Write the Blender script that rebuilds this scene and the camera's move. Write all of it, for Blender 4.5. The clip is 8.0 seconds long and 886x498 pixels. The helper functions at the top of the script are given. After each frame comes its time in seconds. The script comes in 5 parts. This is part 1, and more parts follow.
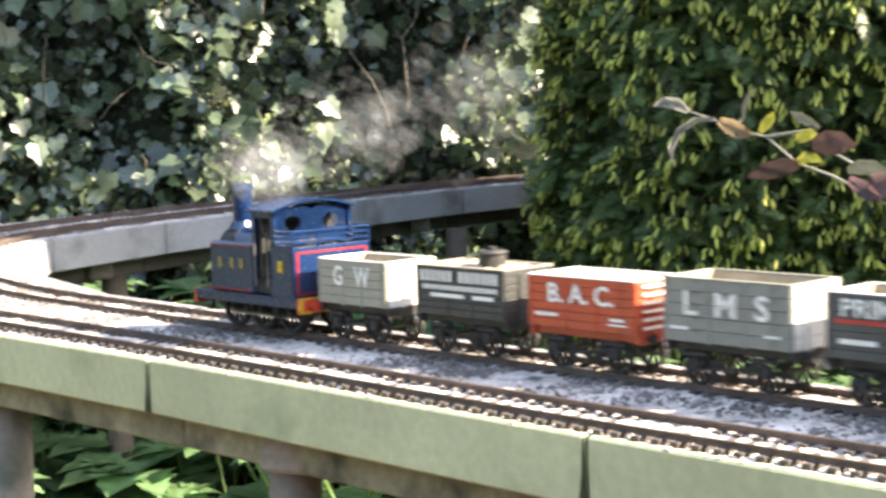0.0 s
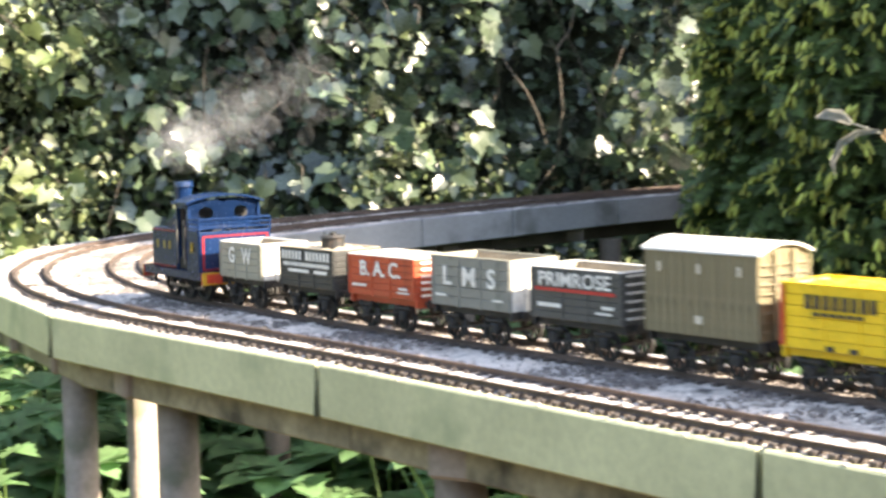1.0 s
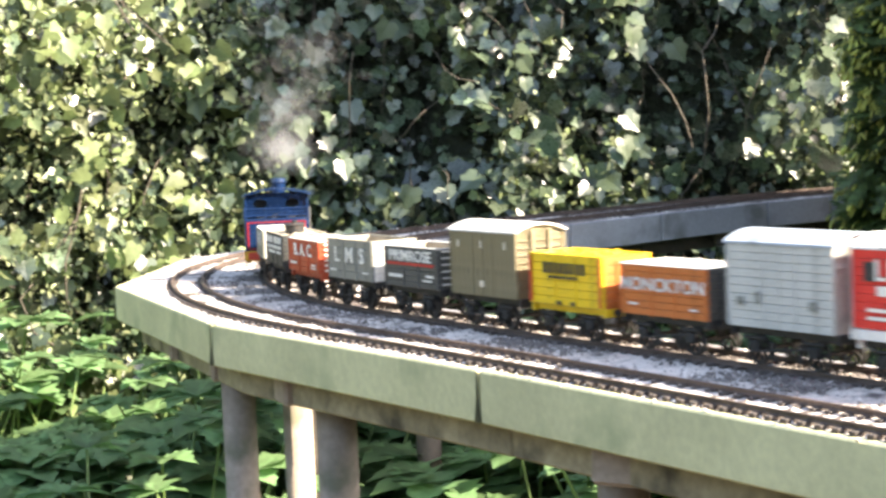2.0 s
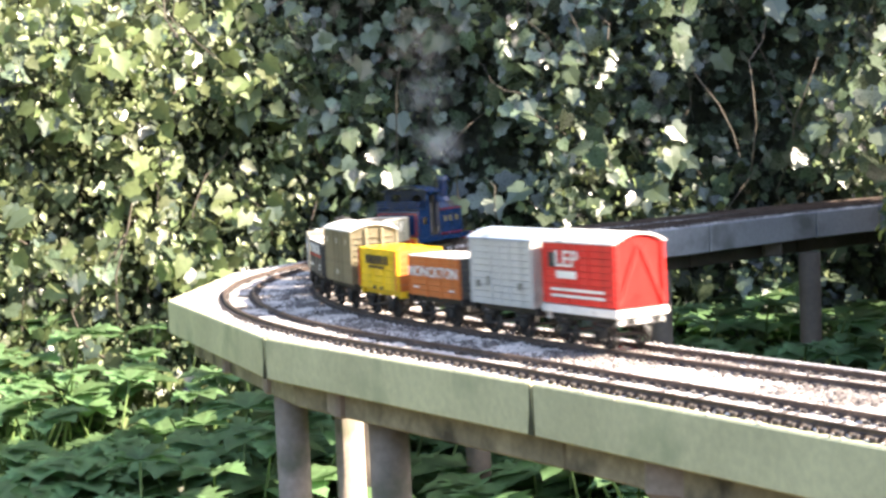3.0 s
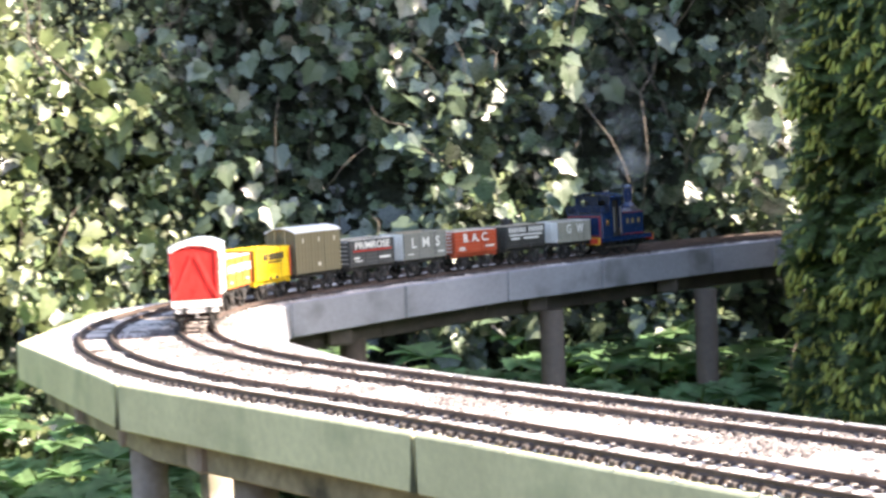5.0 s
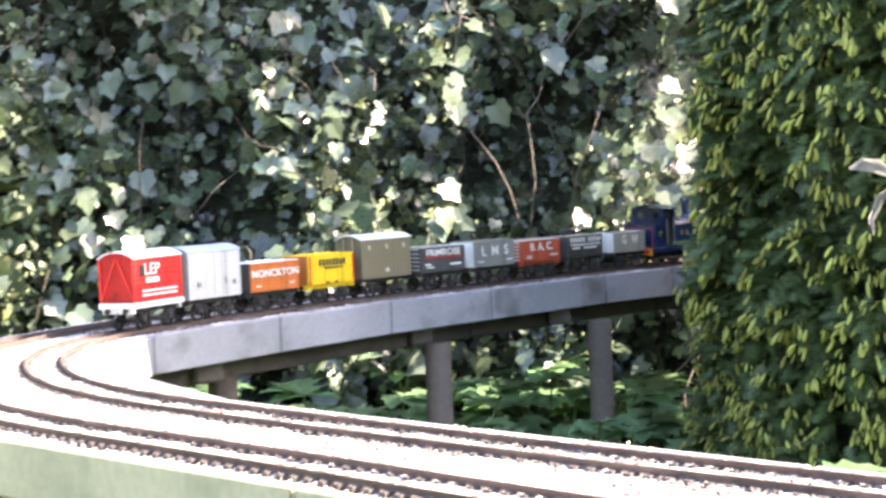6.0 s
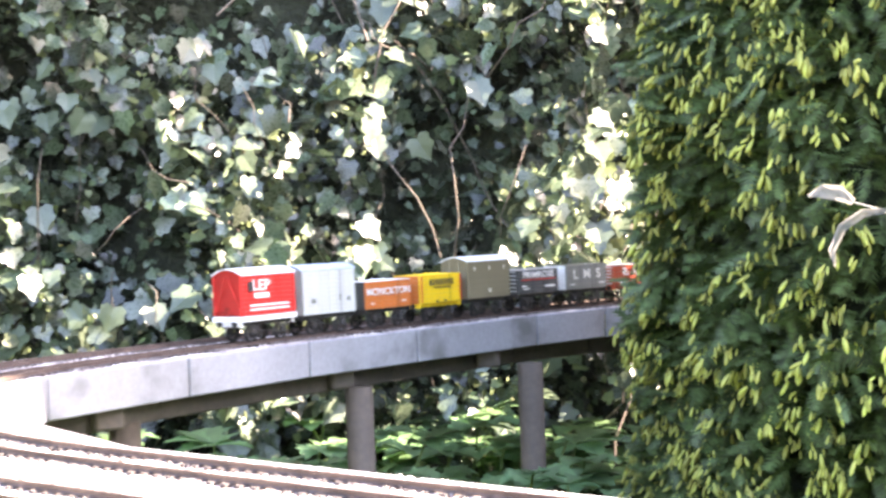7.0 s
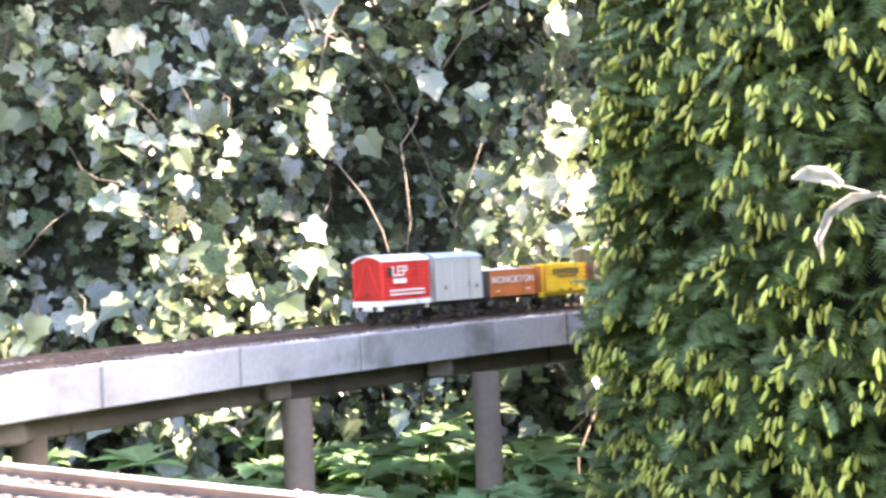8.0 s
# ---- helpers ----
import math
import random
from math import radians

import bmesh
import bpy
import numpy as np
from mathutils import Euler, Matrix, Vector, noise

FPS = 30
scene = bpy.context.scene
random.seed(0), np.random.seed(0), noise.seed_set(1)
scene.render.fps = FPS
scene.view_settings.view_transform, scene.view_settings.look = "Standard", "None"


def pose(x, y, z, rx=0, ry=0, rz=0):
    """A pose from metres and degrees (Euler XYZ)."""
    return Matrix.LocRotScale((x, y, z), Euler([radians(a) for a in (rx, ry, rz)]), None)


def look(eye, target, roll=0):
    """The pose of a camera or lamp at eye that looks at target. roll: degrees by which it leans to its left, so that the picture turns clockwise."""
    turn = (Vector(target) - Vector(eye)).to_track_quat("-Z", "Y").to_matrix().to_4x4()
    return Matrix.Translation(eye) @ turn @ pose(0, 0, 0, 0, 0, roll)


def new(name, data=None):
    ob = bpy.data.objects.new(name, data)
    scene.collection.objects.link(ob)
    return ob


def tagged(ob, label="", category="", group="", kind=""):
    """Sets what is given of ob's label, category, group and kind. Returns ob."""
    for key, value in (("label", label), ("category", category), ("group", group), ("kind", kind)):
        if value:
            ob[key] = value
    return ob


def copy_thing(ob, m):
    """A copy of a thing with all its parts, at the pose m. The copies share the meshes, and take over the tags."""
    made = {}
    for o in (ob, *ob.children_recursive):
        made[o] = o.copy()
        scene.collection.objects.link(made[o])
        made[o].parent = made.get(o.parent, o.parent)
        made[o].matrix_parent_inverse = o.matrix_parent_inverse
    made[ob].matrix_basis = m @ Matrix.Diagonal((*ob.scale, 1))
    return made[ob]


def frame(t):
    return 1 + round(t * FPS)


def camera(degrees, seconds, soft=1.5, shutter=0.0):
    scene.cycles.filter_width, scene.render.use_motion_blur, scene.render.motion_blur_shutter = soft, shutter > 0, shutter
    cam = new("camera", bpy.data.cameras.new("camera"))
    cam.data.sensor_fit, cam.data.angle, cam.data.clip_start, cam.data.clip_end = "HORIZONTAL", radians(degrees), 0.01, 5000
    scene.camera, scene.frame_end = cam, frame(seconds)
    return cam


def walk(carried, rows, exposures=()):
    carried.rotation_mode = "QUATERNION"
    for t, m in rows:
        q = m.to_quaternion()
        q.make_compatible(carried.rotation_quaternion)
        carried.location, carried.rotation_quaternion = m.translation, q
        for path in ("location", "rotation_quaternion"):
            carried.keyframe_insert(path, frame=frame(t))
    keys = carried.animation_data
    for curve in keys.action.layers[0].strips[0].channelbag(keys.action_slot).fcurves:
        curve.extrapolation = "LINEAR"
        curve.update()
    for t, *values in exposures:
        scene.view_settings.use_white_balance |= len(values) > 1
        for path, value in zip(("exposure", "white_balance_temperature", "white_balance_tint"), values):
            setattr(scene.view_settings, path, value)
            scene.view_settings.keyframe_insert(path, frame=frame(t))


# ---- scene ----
PATH = [
    (0, (0.0357, 0.0244, 0.9844), (-0.0013, 2.0145, 0.7887), -1.31),
    (0.5, (0.0278, 0.0162, 0.9869), (-0.0903, 2.0034, 0.7943), -0.95),
    (1, (0.0198, 0.0167, 0.9856), (-0.1897, 1.9974, 0.8045), -1.03),
    (1.5, (0.013, 0.0115, 0.9835), (-0.2883, 1.9807, 0.8062), -2.00),
    (2, (0.0053, 0.014, 0.9859), (-0.3689, 1.9714, 0.8168), -2.08),
    (3.5, (0.0013, 0.0012, 0.9899), (-0.4295, 1.9499, 0.8595), -2.49),
    (4, (0.001, 0.0146, 0.9889), (-0.4191, 1.9678, 0.896), -2.41),
    (4.5, (-0.0016, 0.0747, 0.9786), (-0.3695, 2.0387, 0.8933), -2.96),
    (5, (-0.0179, 0.1461, 0.9722), (-0.31, 2.1216, 0.8613), -2.47),
    (6.5, (-0.067, 0.408, 0.936), (-0.1428, 2.4062, 0.8967), -2.60),
    (7, (-0.082, 0.482, 0.926), (-0.1078, 2.4819, 0.9105), -2.31),
    (7.5, (-0.088, 0.570, 0.915), (-0.0757, 2.5698, 0.9090), -2.25),
    (8, (-0.063, 0.672, 0.895), (-0.0450, 2.6718, 0.9035), -2.50),
]
cam = camera(29.82, 8.0, soft=2.8, shutter=0.6)
walk(cam, [(t, look(eye, target, roll)) for t, eye, target, roll in PATH],
     exposures=[(0, 2.42, 7900, 11), (2.2, 2.36, 7700, 12), (3.5, 2.26, 7300, 15), (5.2, 2.5, 7300, 17), (6.4, 3.4, 7400, 23), (8, 4.0, 7900, 25)])
scene.cycles.transparent_max_bounces = 64

# ---- light ----
SUN_AZ, SUN_EL = 97, 37        # degrees clockwise from +y; above the horizon
world = bpy.data.worlds.new("sky")
scene.world = world
world.use_nodes = True
sky = world.node_tree.nodes.new("ShaderNodeTexSky")
sky.sky_type, sky.sun_disc = "NISHITA", False
sky.sun_elevation, sky.sun_rotation = radians(SUN_EL), radians(SUN_AZ)
background = world.node_tree.nodes["Background"]
background.inputs["Strength"].default_value = 0.15
world.node_tree.links.new(sky.outputs["Color"], background.inputs["Color"])
sun = new("sun", bpy.data.lights.new("sun", "SUN"))
sun.data.energy, sun.data.angle, sun.data.color = 5.0, radians(0.6), (1.0, 0.95, 0.86)
sun_way = Vector((math.sin(radians(SUN_AZ)) * math.cos(radians(SUN_EL)),
                  math.cos(radians(SUN_AZ)) * math.cos(radians(SUN_EL)), math.sin(radians(SUN_EL))))
sun.matrix_world = look(sun_way * 20, (0, 0, 0))


# ---- materials ----
def material(name, colour, rough=0.6, metal=0.0, vary=0.25, size=30.0, bump=0.2, fine=300.0, dirt=None, dirt_amount=0.0,
             spread=0.0, specular=0.5, through_light=0.0, depth=0.001):
    """A painted or natural surface: two scales of noise in colour and roughness, fine relief, dirt with a shape of its own."""
    m = bpy.data.materials.new(name)
    m.use_nodes = True
    nodes, links = m.node_tree.nodes, m.node_tree.links
    shader = nodes["Principled BSDF"]
    shader.inputs["Metallic"].default_value = metal
    shader.inputs["Specular IOR Level"].default_value = specular
    place = nodes.new("ShaderNodeTexCoord").outputs["Object"]

    def noise_at(scale, detail=4.0):
        n = nodes.new("ShaderNodeTexNoise")
        n.inputs["Scale"].default_value, n.inputs["Detail"].default_value = scale, detail
        links.new(place, n.inputs["Vector"])
        return n.outputs["Fac"]

    def ramp(value, low, high, a, b):
        r = nodes.new("ShaderNodeMapRange")
        for key, v in zip(("From Min", "From Max", "To Min", "To Max"), (low, high, a, b)):
            r.inputs[key].default_value = v
        links.new(value, r.inputs["Value"])
        return r.outputs["Result"]

    big, small = noise_at(size), noise_at(fine, 3.0)
    hsv = nodes.new("ShaderNodeHueSaturation")
    hsv.inputs["Color"].default_value = (*colour, 1)
    both = nodes.new("ShaderNodeMath")
    both.operation = "MULTIPLY"
    links.new(ramp(big, 0.3, 0.7, 1 - vary, 1 + vary), both.inputs[0])
    links.new(ramp(small, 0.3, 0.7, 1 - vary * 0.7, 1 + vary * 0.7), both.inputs[1])
    value = both.outputs[0]
    if spread:
        island = nodes.new("ShaderNodeNewGeometry").outputs["Random Per Island"]
        third = nodes.new("ShaderNodeMath")
        third.operation = "MULTIPLY"
        links.new(value, third.inputs[0])
        links.new(ramp(island, 0, 1, 1 - spread, 1 + spread), third.inputs[1])
        value = third.outputs[0]
        links.new(ramp(island, 0, 1, 0.5 - spread * 0.035, 0.5 + spread * 0.03), hsv.inputs["Hue"])
    links.new(value, hsv.inputs["Value"])
    out = hsv.outputs["Color"]
    if dirt:
        mix = nodes.new("ShaderNodeMix")
        mix.data_type = "RGBA"
        links.new(ramp(noise_at(size * 1.7, 6.0), 0.62 - dirt_amount * 0.3, 0.70, 0, 1), mix.inputs["Factor"])
        links.new(out, mix.inputs["A"])
        mix.inputs["B"].default_value = (*dirt, 1)
        out = mix.outputs["Result"]
    links.new(out, shader.inputs["Base Color"])
    links.new(ramp(small, 0.3, 0.7, max(rough - 0.08, 0.05), min(rough + 0.1, 1)), shader.inputs["Roughness"])
    if bump:
        b = nodes.new("ShaderNodeBump")
        b.inputs["Strength"].default_value, b.inputs["Distance"].default_value = bump, depth
        links.new(small, b.inputs["Height"])
        links.new(b.outputs["Normal"], shader.inputs["Normal"])
    if through_light:
        glow = nodes.new("ShaderNodeBsdfTranslucent")
        links.new(out, glow.inputs["Color"])
        blend = nodes.new("ShaderNodeMixShader")
        blend.inputs["Fac"].default_value = through_light
        links.new(shader.outputs["BSDF"], blend.inputs[1])
        links.new(glow.outputs["BSDF"], blend.inputs[2])
        links.new(blend.outputs["Shader"], nodes["Material Output"].inputs["Surface"])
    return m


FASCIA_GREEN = material("algae_board", (0.60, 0.57, 0.33), 0.75, vary=0.12, size=9, bump=0.15, fine=160, dirt=(0.40, 0.41, 0.23), dirt_amount=0.25)
FASCIA_GREY = material("weathered_board", (0.29, 0.29, 0.31), 0.7, vary=0.14, size=8, bump=0.15, fine=160, dirt=(0.15, 0.15, 0.15), dirt_amount=0.3)
BEAM = material("brown_beam", (0.32, 0.275, 0.185), 0.8, vary=0.3, size=14, fine=120, bump=0.4, dirt=(0.08, 0.07, 0.05), dirt_amount=0.4)
POST = material("post_wood", (0.35, 0.285, 0.235), 0.75, vary=0.2, size=14, fine=140, bump=0.3, dirt=(0.17, 0.16, 0.11), dirt_amount=0.3)
# darker timber copies: the shade under the deck is in their colour
BEAM_SHADED = material("shaded_beam", (0.075, 0.06, 0.05), 0.8, vary=0.3, size=14, fine=120, bump=0.4)
POST_SHADED = material("shaded_post", (0.105, 0.082, 0.062), 0.75, vary=0.25, size=14, fine=140, bump=0.3)
JOINT = material("stained_joint", (0.11, 0.11, 0.06), 0.85, vary=0.3, size=40, fine=200)
SLOT = material("joint_gap", (0.03, 0.03, 0.025), 0.9, bump=0)
BALLAST = material("grey_ballast", (0.60, 0.535, 0.495), 0.85, vary=0.35, size=28, fine=420, bump=0.9, depth=0.003, dirt=(0.10, 0.09, 0.09), dirt_amount=0.25)
STONE = material("stone_chip", (0.58, 0.52, 0.48), 0.8, vary=0.1, size=60, fine=500, bump=0.3, spread=0.55)
RAIL = material("rusty_rail", (0.12, 0.088, 0.075), 0.5, metal=0.35, vary=0.3, size=50, fine=400, bump=0.15)
SLEEPER = material("dark_sleeper", (0.065, 0.052, 0.046), 0.85, vary=0.3, size=60, fine=400)
# brown chip colour standing in for the train's shade
SHADE_GRIT = material("shade_grit", (0.175, 0.15, 0.14), 0.9, vary=0.3, size=60, fine=400, spread=0.4)
SOIL = material("dark_soil", (0.055, 0.042, 0.03), 0.95, vary=0.4, size=6, fine=60, bump=0.8, depth=0.02)
HEDGE = material("clipped_hedge", (0.075, 0.095, 0.035), 0.85, vary=0.5, size=10, fine=70, bump=1.0, depth=0.03)
# bank darkened so that gaps in the ivy look shaded
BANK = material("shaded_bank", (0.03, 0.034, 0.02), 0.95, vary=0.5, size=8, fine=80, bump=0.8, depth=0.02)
IVY = material("ivy_leaf", (0.068, 0.093, 0.056), 0.30, vary=0.25, size=40, fine=200, bump=0.25, spread=0.7, specular=0.9, through_light=0.10)
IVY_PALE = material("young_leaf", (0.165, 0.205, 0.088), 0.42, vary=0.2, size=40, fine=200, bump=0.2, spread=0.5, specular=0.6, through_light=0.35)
# a lighter kind of leaf, brightened further to carry direct sun
SUNNY = material("sunlit_pale_leaf", (0.295, 0.335, 0.18), 0.32, vary=0.2, size=40, fine=200, bump=0.2, spread=0.45, specular=0.7, through_light=0.35)
STEM = material("ivy_stem", (0.105, 0.085, 0.066), 0.8, vary=0.3, size=30, fine=200, bump=0.4)
YEW = material("yew_needle", (0.064, 0.098, 0.031), 0.5, vary=0.2, size=20, fine=200, bump=0, spread=0.5, specular=0.4, through_light=0.12)
YEW_TIP = material("yew_shoot", (0.47, 0.48, 0.12), 0.5, vary=0.12, size=20, fine=200, bump=0, spread=0.35, specular=0.4, through_light=0.3)
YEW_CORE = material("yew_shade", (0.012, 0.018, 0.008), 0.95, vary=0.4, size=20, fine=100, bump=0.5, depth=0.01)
PLANT = material("plant_leaf", (0.16, 0.275, 0.125), 0.42, vary=0.2, size=25, fine=150, bump=0.3, spread=0.45, specular=0.55, through_light=0.42)
PLANT_STEM = material("plant_stem", (0.13, 0.2, 0.06), 0.6, vary=0.2, size=25, fine=150)
TWIG_LEAF = material("purple_leaf", (0.14, 0.085, 0.09), 0.4, vary=0.25, size=30, fine=200, spread=0.5, through_light=0.25)
TWIG_PALE = material("pale_leaf", (0.27, 0.265, 0.235), 0.45, vary=0.15, size=30, fine=200, through_light=0.2)
TWIG_BROWN = material("tan_leaf", (0.26, 0.19, 0.11), 0.5, vary=0.2, size=30, fine=200, through_light=0.25)
BLACK = material("black_iron", (0.022, 0.021, 0.02), 0.6, vary=0.3, size=60, fine=500, dirt=(0.06, 0.045, 0.035), dirt_amount=0.2)
STEEL = material("worn_steel", (0.35, 0.34, 0.32), 0.35, metal=0.9, vary=0.2, size=60)
LOCO_BLUE = material("loco_blue", (0.005, 0.022, 0.075), 0.2, vary=0.12, size=40, bump=0.03, specular=0.8)
LOCO_RED = material("buffer_red", (0.55, 0.06, 0.03), 0.4, vary=0.1, size=40, bump=0.03)
LOCO_YELLOW = material("lining_yellow", (0.62, 0.33, 0.03), 0.4, vary=0.08, size=40, bump=0)
NUMBER_WORN = material("worn_number", (0.22, 0.17, 0.05), 0.5, vary=0.2, size=60, bump=0)
LINING = material("lining_red", (0.28, 0.012, 0.015), 0.4, vary=0.08, size=40, bump=0)
BRASS = material("polished_brass", (0.7, 0.5, 0.2), 0.2, metal=1.0, vary=0.1, size=60, bump=0)
COAL = material("coal", (0.014, 0.014, 0.015), 0.5, vary=0.4, size=90, fine=300, bump=0.8, depth=0.003)
WHITE = material("white_lettering", (0.78, 0.76, 0.70), 0.6, vary=0.1, size=60, bump=0)
BLACK_INK = material("black_lettering", (0.03, 0.03, 0.03), 0.6, vary=0.1, size=60, bump=0)
RED_INK = material("red_shading", (0.5, 0.04, 0.03), 0.6, vary=0.1, size=60, bump=0)


def paint(name, colour):
    return material(name, colour, 0.5, vary=0.1, size=45, fine=350, bump=0.08, dirt=tuple(c * 0.6 for c in colour), dirt_amount=0.08)


GREY_LIGHT = paint("light_grey_paint", (0.29, 0.28, 0.225))
GREY_MID = paint("mid_grey_paint", (0.215, 0.215, 0.19))
CHARCOAL = paint("charcoal_paint", (0.045, 0.045, 0.042))
SLATE = paint("slate_paint", (0.075, 0.075, 0.072))
RED_OXIDE = paint("red_oxide_paint", (0.46, 0.075, 0.03))
OLIVE = paint("brown_olive_paint", (0.19, 0.16, 0.095))
# the olive paint lightened as sun on the van's end
OLIVE_SUNLIT = paint("sunlit_end_paint", (0.31, 0.265, 0.17))
BUFF = paint("buff_roof_paint", (0.62, 0.56, 0.45))
YELLOW = paint("yellow_paint", (0.80, 0.52, 0.02))
ORANGE = paint("orange_paint", (0.55, 0.15, 0.035))
VAN_GREY = paint("pale_van_paint", (0.50, 0.50, 0.47))
ROOF_BLUE = paint("blue_grey_roof", (0.36, 0.42, 0.50))
ROOF_WHITE = paint("white_roof", (0.74, 0.73, 0.70))
CRIMSON = paint("crimson_paint", (0.68, 0.035, 0.028))
OFF_WHITE = paint("white_paint", (0.74, 0.72, 0.68))
PLANK_IN = material("bare_plank", (0.34, 0.29, 0.22), 0.8, vary=0.2, size=40, fine=300)


def steam_material():
    m = bpy.data.materials.new("steam")
    m.use_nodes = True
    nodes, links = m.node_tree.nodes, m.node_tree.links
    clear, white, mix = nodes.new("ShaderNodeBsdfTransparent"), nodes["Principled BSDF"], nodes.new("ShaderNodeMixShader")
    white.inputs["Base Color"].default_value, white.inputs["Roughness"].default_value = (0.9, 0.9, 0.92, 1), 1
    white.inputs["Specular IOR Level"].default_value = 0
    soft = nodes.new("ShaderNodeBsdfTranslucent")
    soft.inputs["Color"].default_value = (0.9, 0.9, 0.92, 1)
    half = nodes.new("ShaderNodeMixShader")
    half.inputs["Fac"].default_value = 0.5
    links.new(white.outputs["BSDF"], half.inputs[1])
    links.new(soft.outputs["BSDF"], half.inputs[2])
    mix.inputs["Fac"].default_value = 0.0085
    links.new(clear.outputs["BSDF"], mix.inputs[1])
    links.new(half.outputs["Shader"], mix.inputs[2])
    links.new(mix.outputs["Shader"], nodes["Material Output"].inputs["Surface"])
    return m


STEAM = steam_material()


# ---- building helpers ----
def part(name, bm, mat, parent, label=""):
    """Links a bmesh as one mesh object under a thing or a part."""
    me = bpy.data.meshes.new(name)
    bm.to_mesh(me)
    bm.free()
    me.materials.append(mat)
    ob = new(name, me)
    ob.parent = parent
    return tagged(ob, label)


def share(name, me, parent, m):
    ob = new(name, me)
    ob.parent, ob.matrix_basis = parent, m
    return ob


def mesh_part(name, verts, faces, mat, parent, label=""):
    me = bpy.data.meshes.new(name)
    me.from_pydata([tuple(v) for v in verts], [], faces)
    me.materials.append(mat)
    ob = new(name, me)
    ob.parent = parent
    return tagged(ob, label)


def arrays_part(name, verts, faces, mat, parent):
    """Many alike triangles at once: verts (n, 3), faces (m, 3)."""
    me = bpy.data.meshes.new(name)
    me.vertices.add(len(verts))
    me.vertices.foreach_set("co", np.asarray(verts, np.float32).ravel())
    me.loops.add(3 * len(faces))
    me.loops.foreach_set("vertex_index", np.asarray(faces, np.int32).ravel())
    me.polygons.add(len(faces))
    me.polygons.foreach_set("loop_start", np.arange(0, 3 * len(faces), 3, dtype=np.int32))
    me.update()
    me.validate()
    me.materials.append(mat)
    ob = new(name, me)
    ob.parent = parent
    return ob


def box(bm, x, y, z, sx, sy, sz, bevel=0.0):
    got = bmesh.ops.create_cube(bm, size=1.0, matrix=Matrix.Translation((x, y, z)) @ Matrix.Diagonal((sx, sy, sz, 1)))
    if bevel:
        edges = list({e for v in got["verts"] for e in v.link_edges})
        bmesh.ops.bevel(bm, geom=edges, offset=bevel, segments=1, affect="EDGES", profile=0.7)
    return bm


def rod(bm, a, b, r, n=10, r2=None):
    a, b = Vector(a), Vector(b)
    m = Matrix.Translation((a + b) / 2) @ (b - a).to_track_quat("Z", "Y").to_matrix().to_4x4()
    bmesh.ops.create_cone(bm, cap_ends=True, segments=n, radius1=r, radius2=r if r2 is None else r2, depth=(b - a).length, matrix=m)
    return bm


def scattered(template, tris, places, ax, ay, az, sizes):
    """One template repeated: axes (n, 3) each, sizes (n,)."""
    t = np.asarray(template, float)
    v = (t[None, :, 0, None] * ax[:, None] + t[None, :, 1, None] * ay[:, None] + t[None, :, 2, None] * az[:, None]) * sizes[:, None, None]
    v += places[:, None]
    f = np.asarray(tris)[None] + (np.arange(len(places)) * len(t))[:, None, None]
    return v.reshape(-1, 3), f.reshape(-1, 3)


def axes_from(normal, tip):
    """Unit axes with z along normal and y as near tip as it can be."""
    z = normal / np.linalg.norm(normal, axis=1, keepdims=True)
    y = tip - (tip * z).sum(1, keepdims=True) * z
    y /= np.linalg.norm(y, axis=1, keepdims=True) + 1e-9
    return np.cross(y, z), y, z


# ---- the line of the railway ----
DECK = 0.80


def deck_z(x, y):
    return DECK + 0.0108 * x + 0.0015 * (y - 1)


def smooth_line(points, step=0.005, width=13):
    c = np.array(points, float)
    d = np.r_[0, np.cumsum(np.hypot(*np.diff(c, axis=0).T))]
    u = np.arange(0, d[-1], step)
    p = np.c_[np.interp(u, d, c[:, 0]), np.interp(u, d, c[:, 1])]
    k = np.exp(-0.5 * (np.arange(-40, 41) / width) ** 2)
    k /= k.sum()
    q = np.stack([np.convolve(np.pad(p[:, i], 40, mode="reflect", reflect_type="odd"), k, "valid") for i in (0, 1)], 1)
    return q, np.r_[0, np.cumsum(np.hypot(*np.diff(q, axis=0).T))]


INNER = smooth_line([(1.5, -.354), (1.2, -.05), (.9, .253), (.6, .556), (.35, .809), (.2, .96), (.076, 1.085), (-.017, 1.175), (-.1, 1.258),
                     (-.187, 1.347), (-.286, 1.451), (-.385, 1.557), (-.462, 1.669), (-.521, 1.79), (-.565, 1.93), (-.578, 2.06), (-.555, 2.19),
                     (-.50, 2.31), (-.435, 2.41), (-.35, 2.545), (-.255, 2.655), (-.165, 2.765), (-.075, 2.88), (.02, 2.985), (.13, 3.09),
                     (.3, 3.2), (.6, 3.3), (1.2, 3.36), (2.0, 3.38)])
OUTER = smooth_line([(1.45, -.42), (.85, .187), (.45, .56), (.169, .835), (.093, .909), (.032, .975), (-.038, 1.049), (-.121, 1.135),
                     (-.219, 1.239), (-.33, 1.35), (-.415, 1.435), (-.505, 1.549), (-.577, 1.668), (-.633, 1.79), (-.670, 1.92), (-.678, 2.06),
                     (-.655, 2.21), (-.60, 2.36), (-.52, 2.49), (-.43, 2.61), (-.34, 2.72), (-.17, 2.91), (.0, 3.07), (.2, 3.22),
                     (.55, 3.36), (1.2, 3.44), (2.0, 3.46)])
OUTER_EDGE = [(1.51, -.58), (1.227, -.293), (.943, -.001), (.659, .290), (.375, .581), (.091, .873), (-.193, 1.165), (-.487, 1.451), (-.723, 1.809),
              (-.757, 2.13), (-.655, 2.45), (-.43, 2.75), (-.18, 3.0), (.05, 3.2), (.35, 3.34), (.8, 3.45), (2.0, 3.52)]
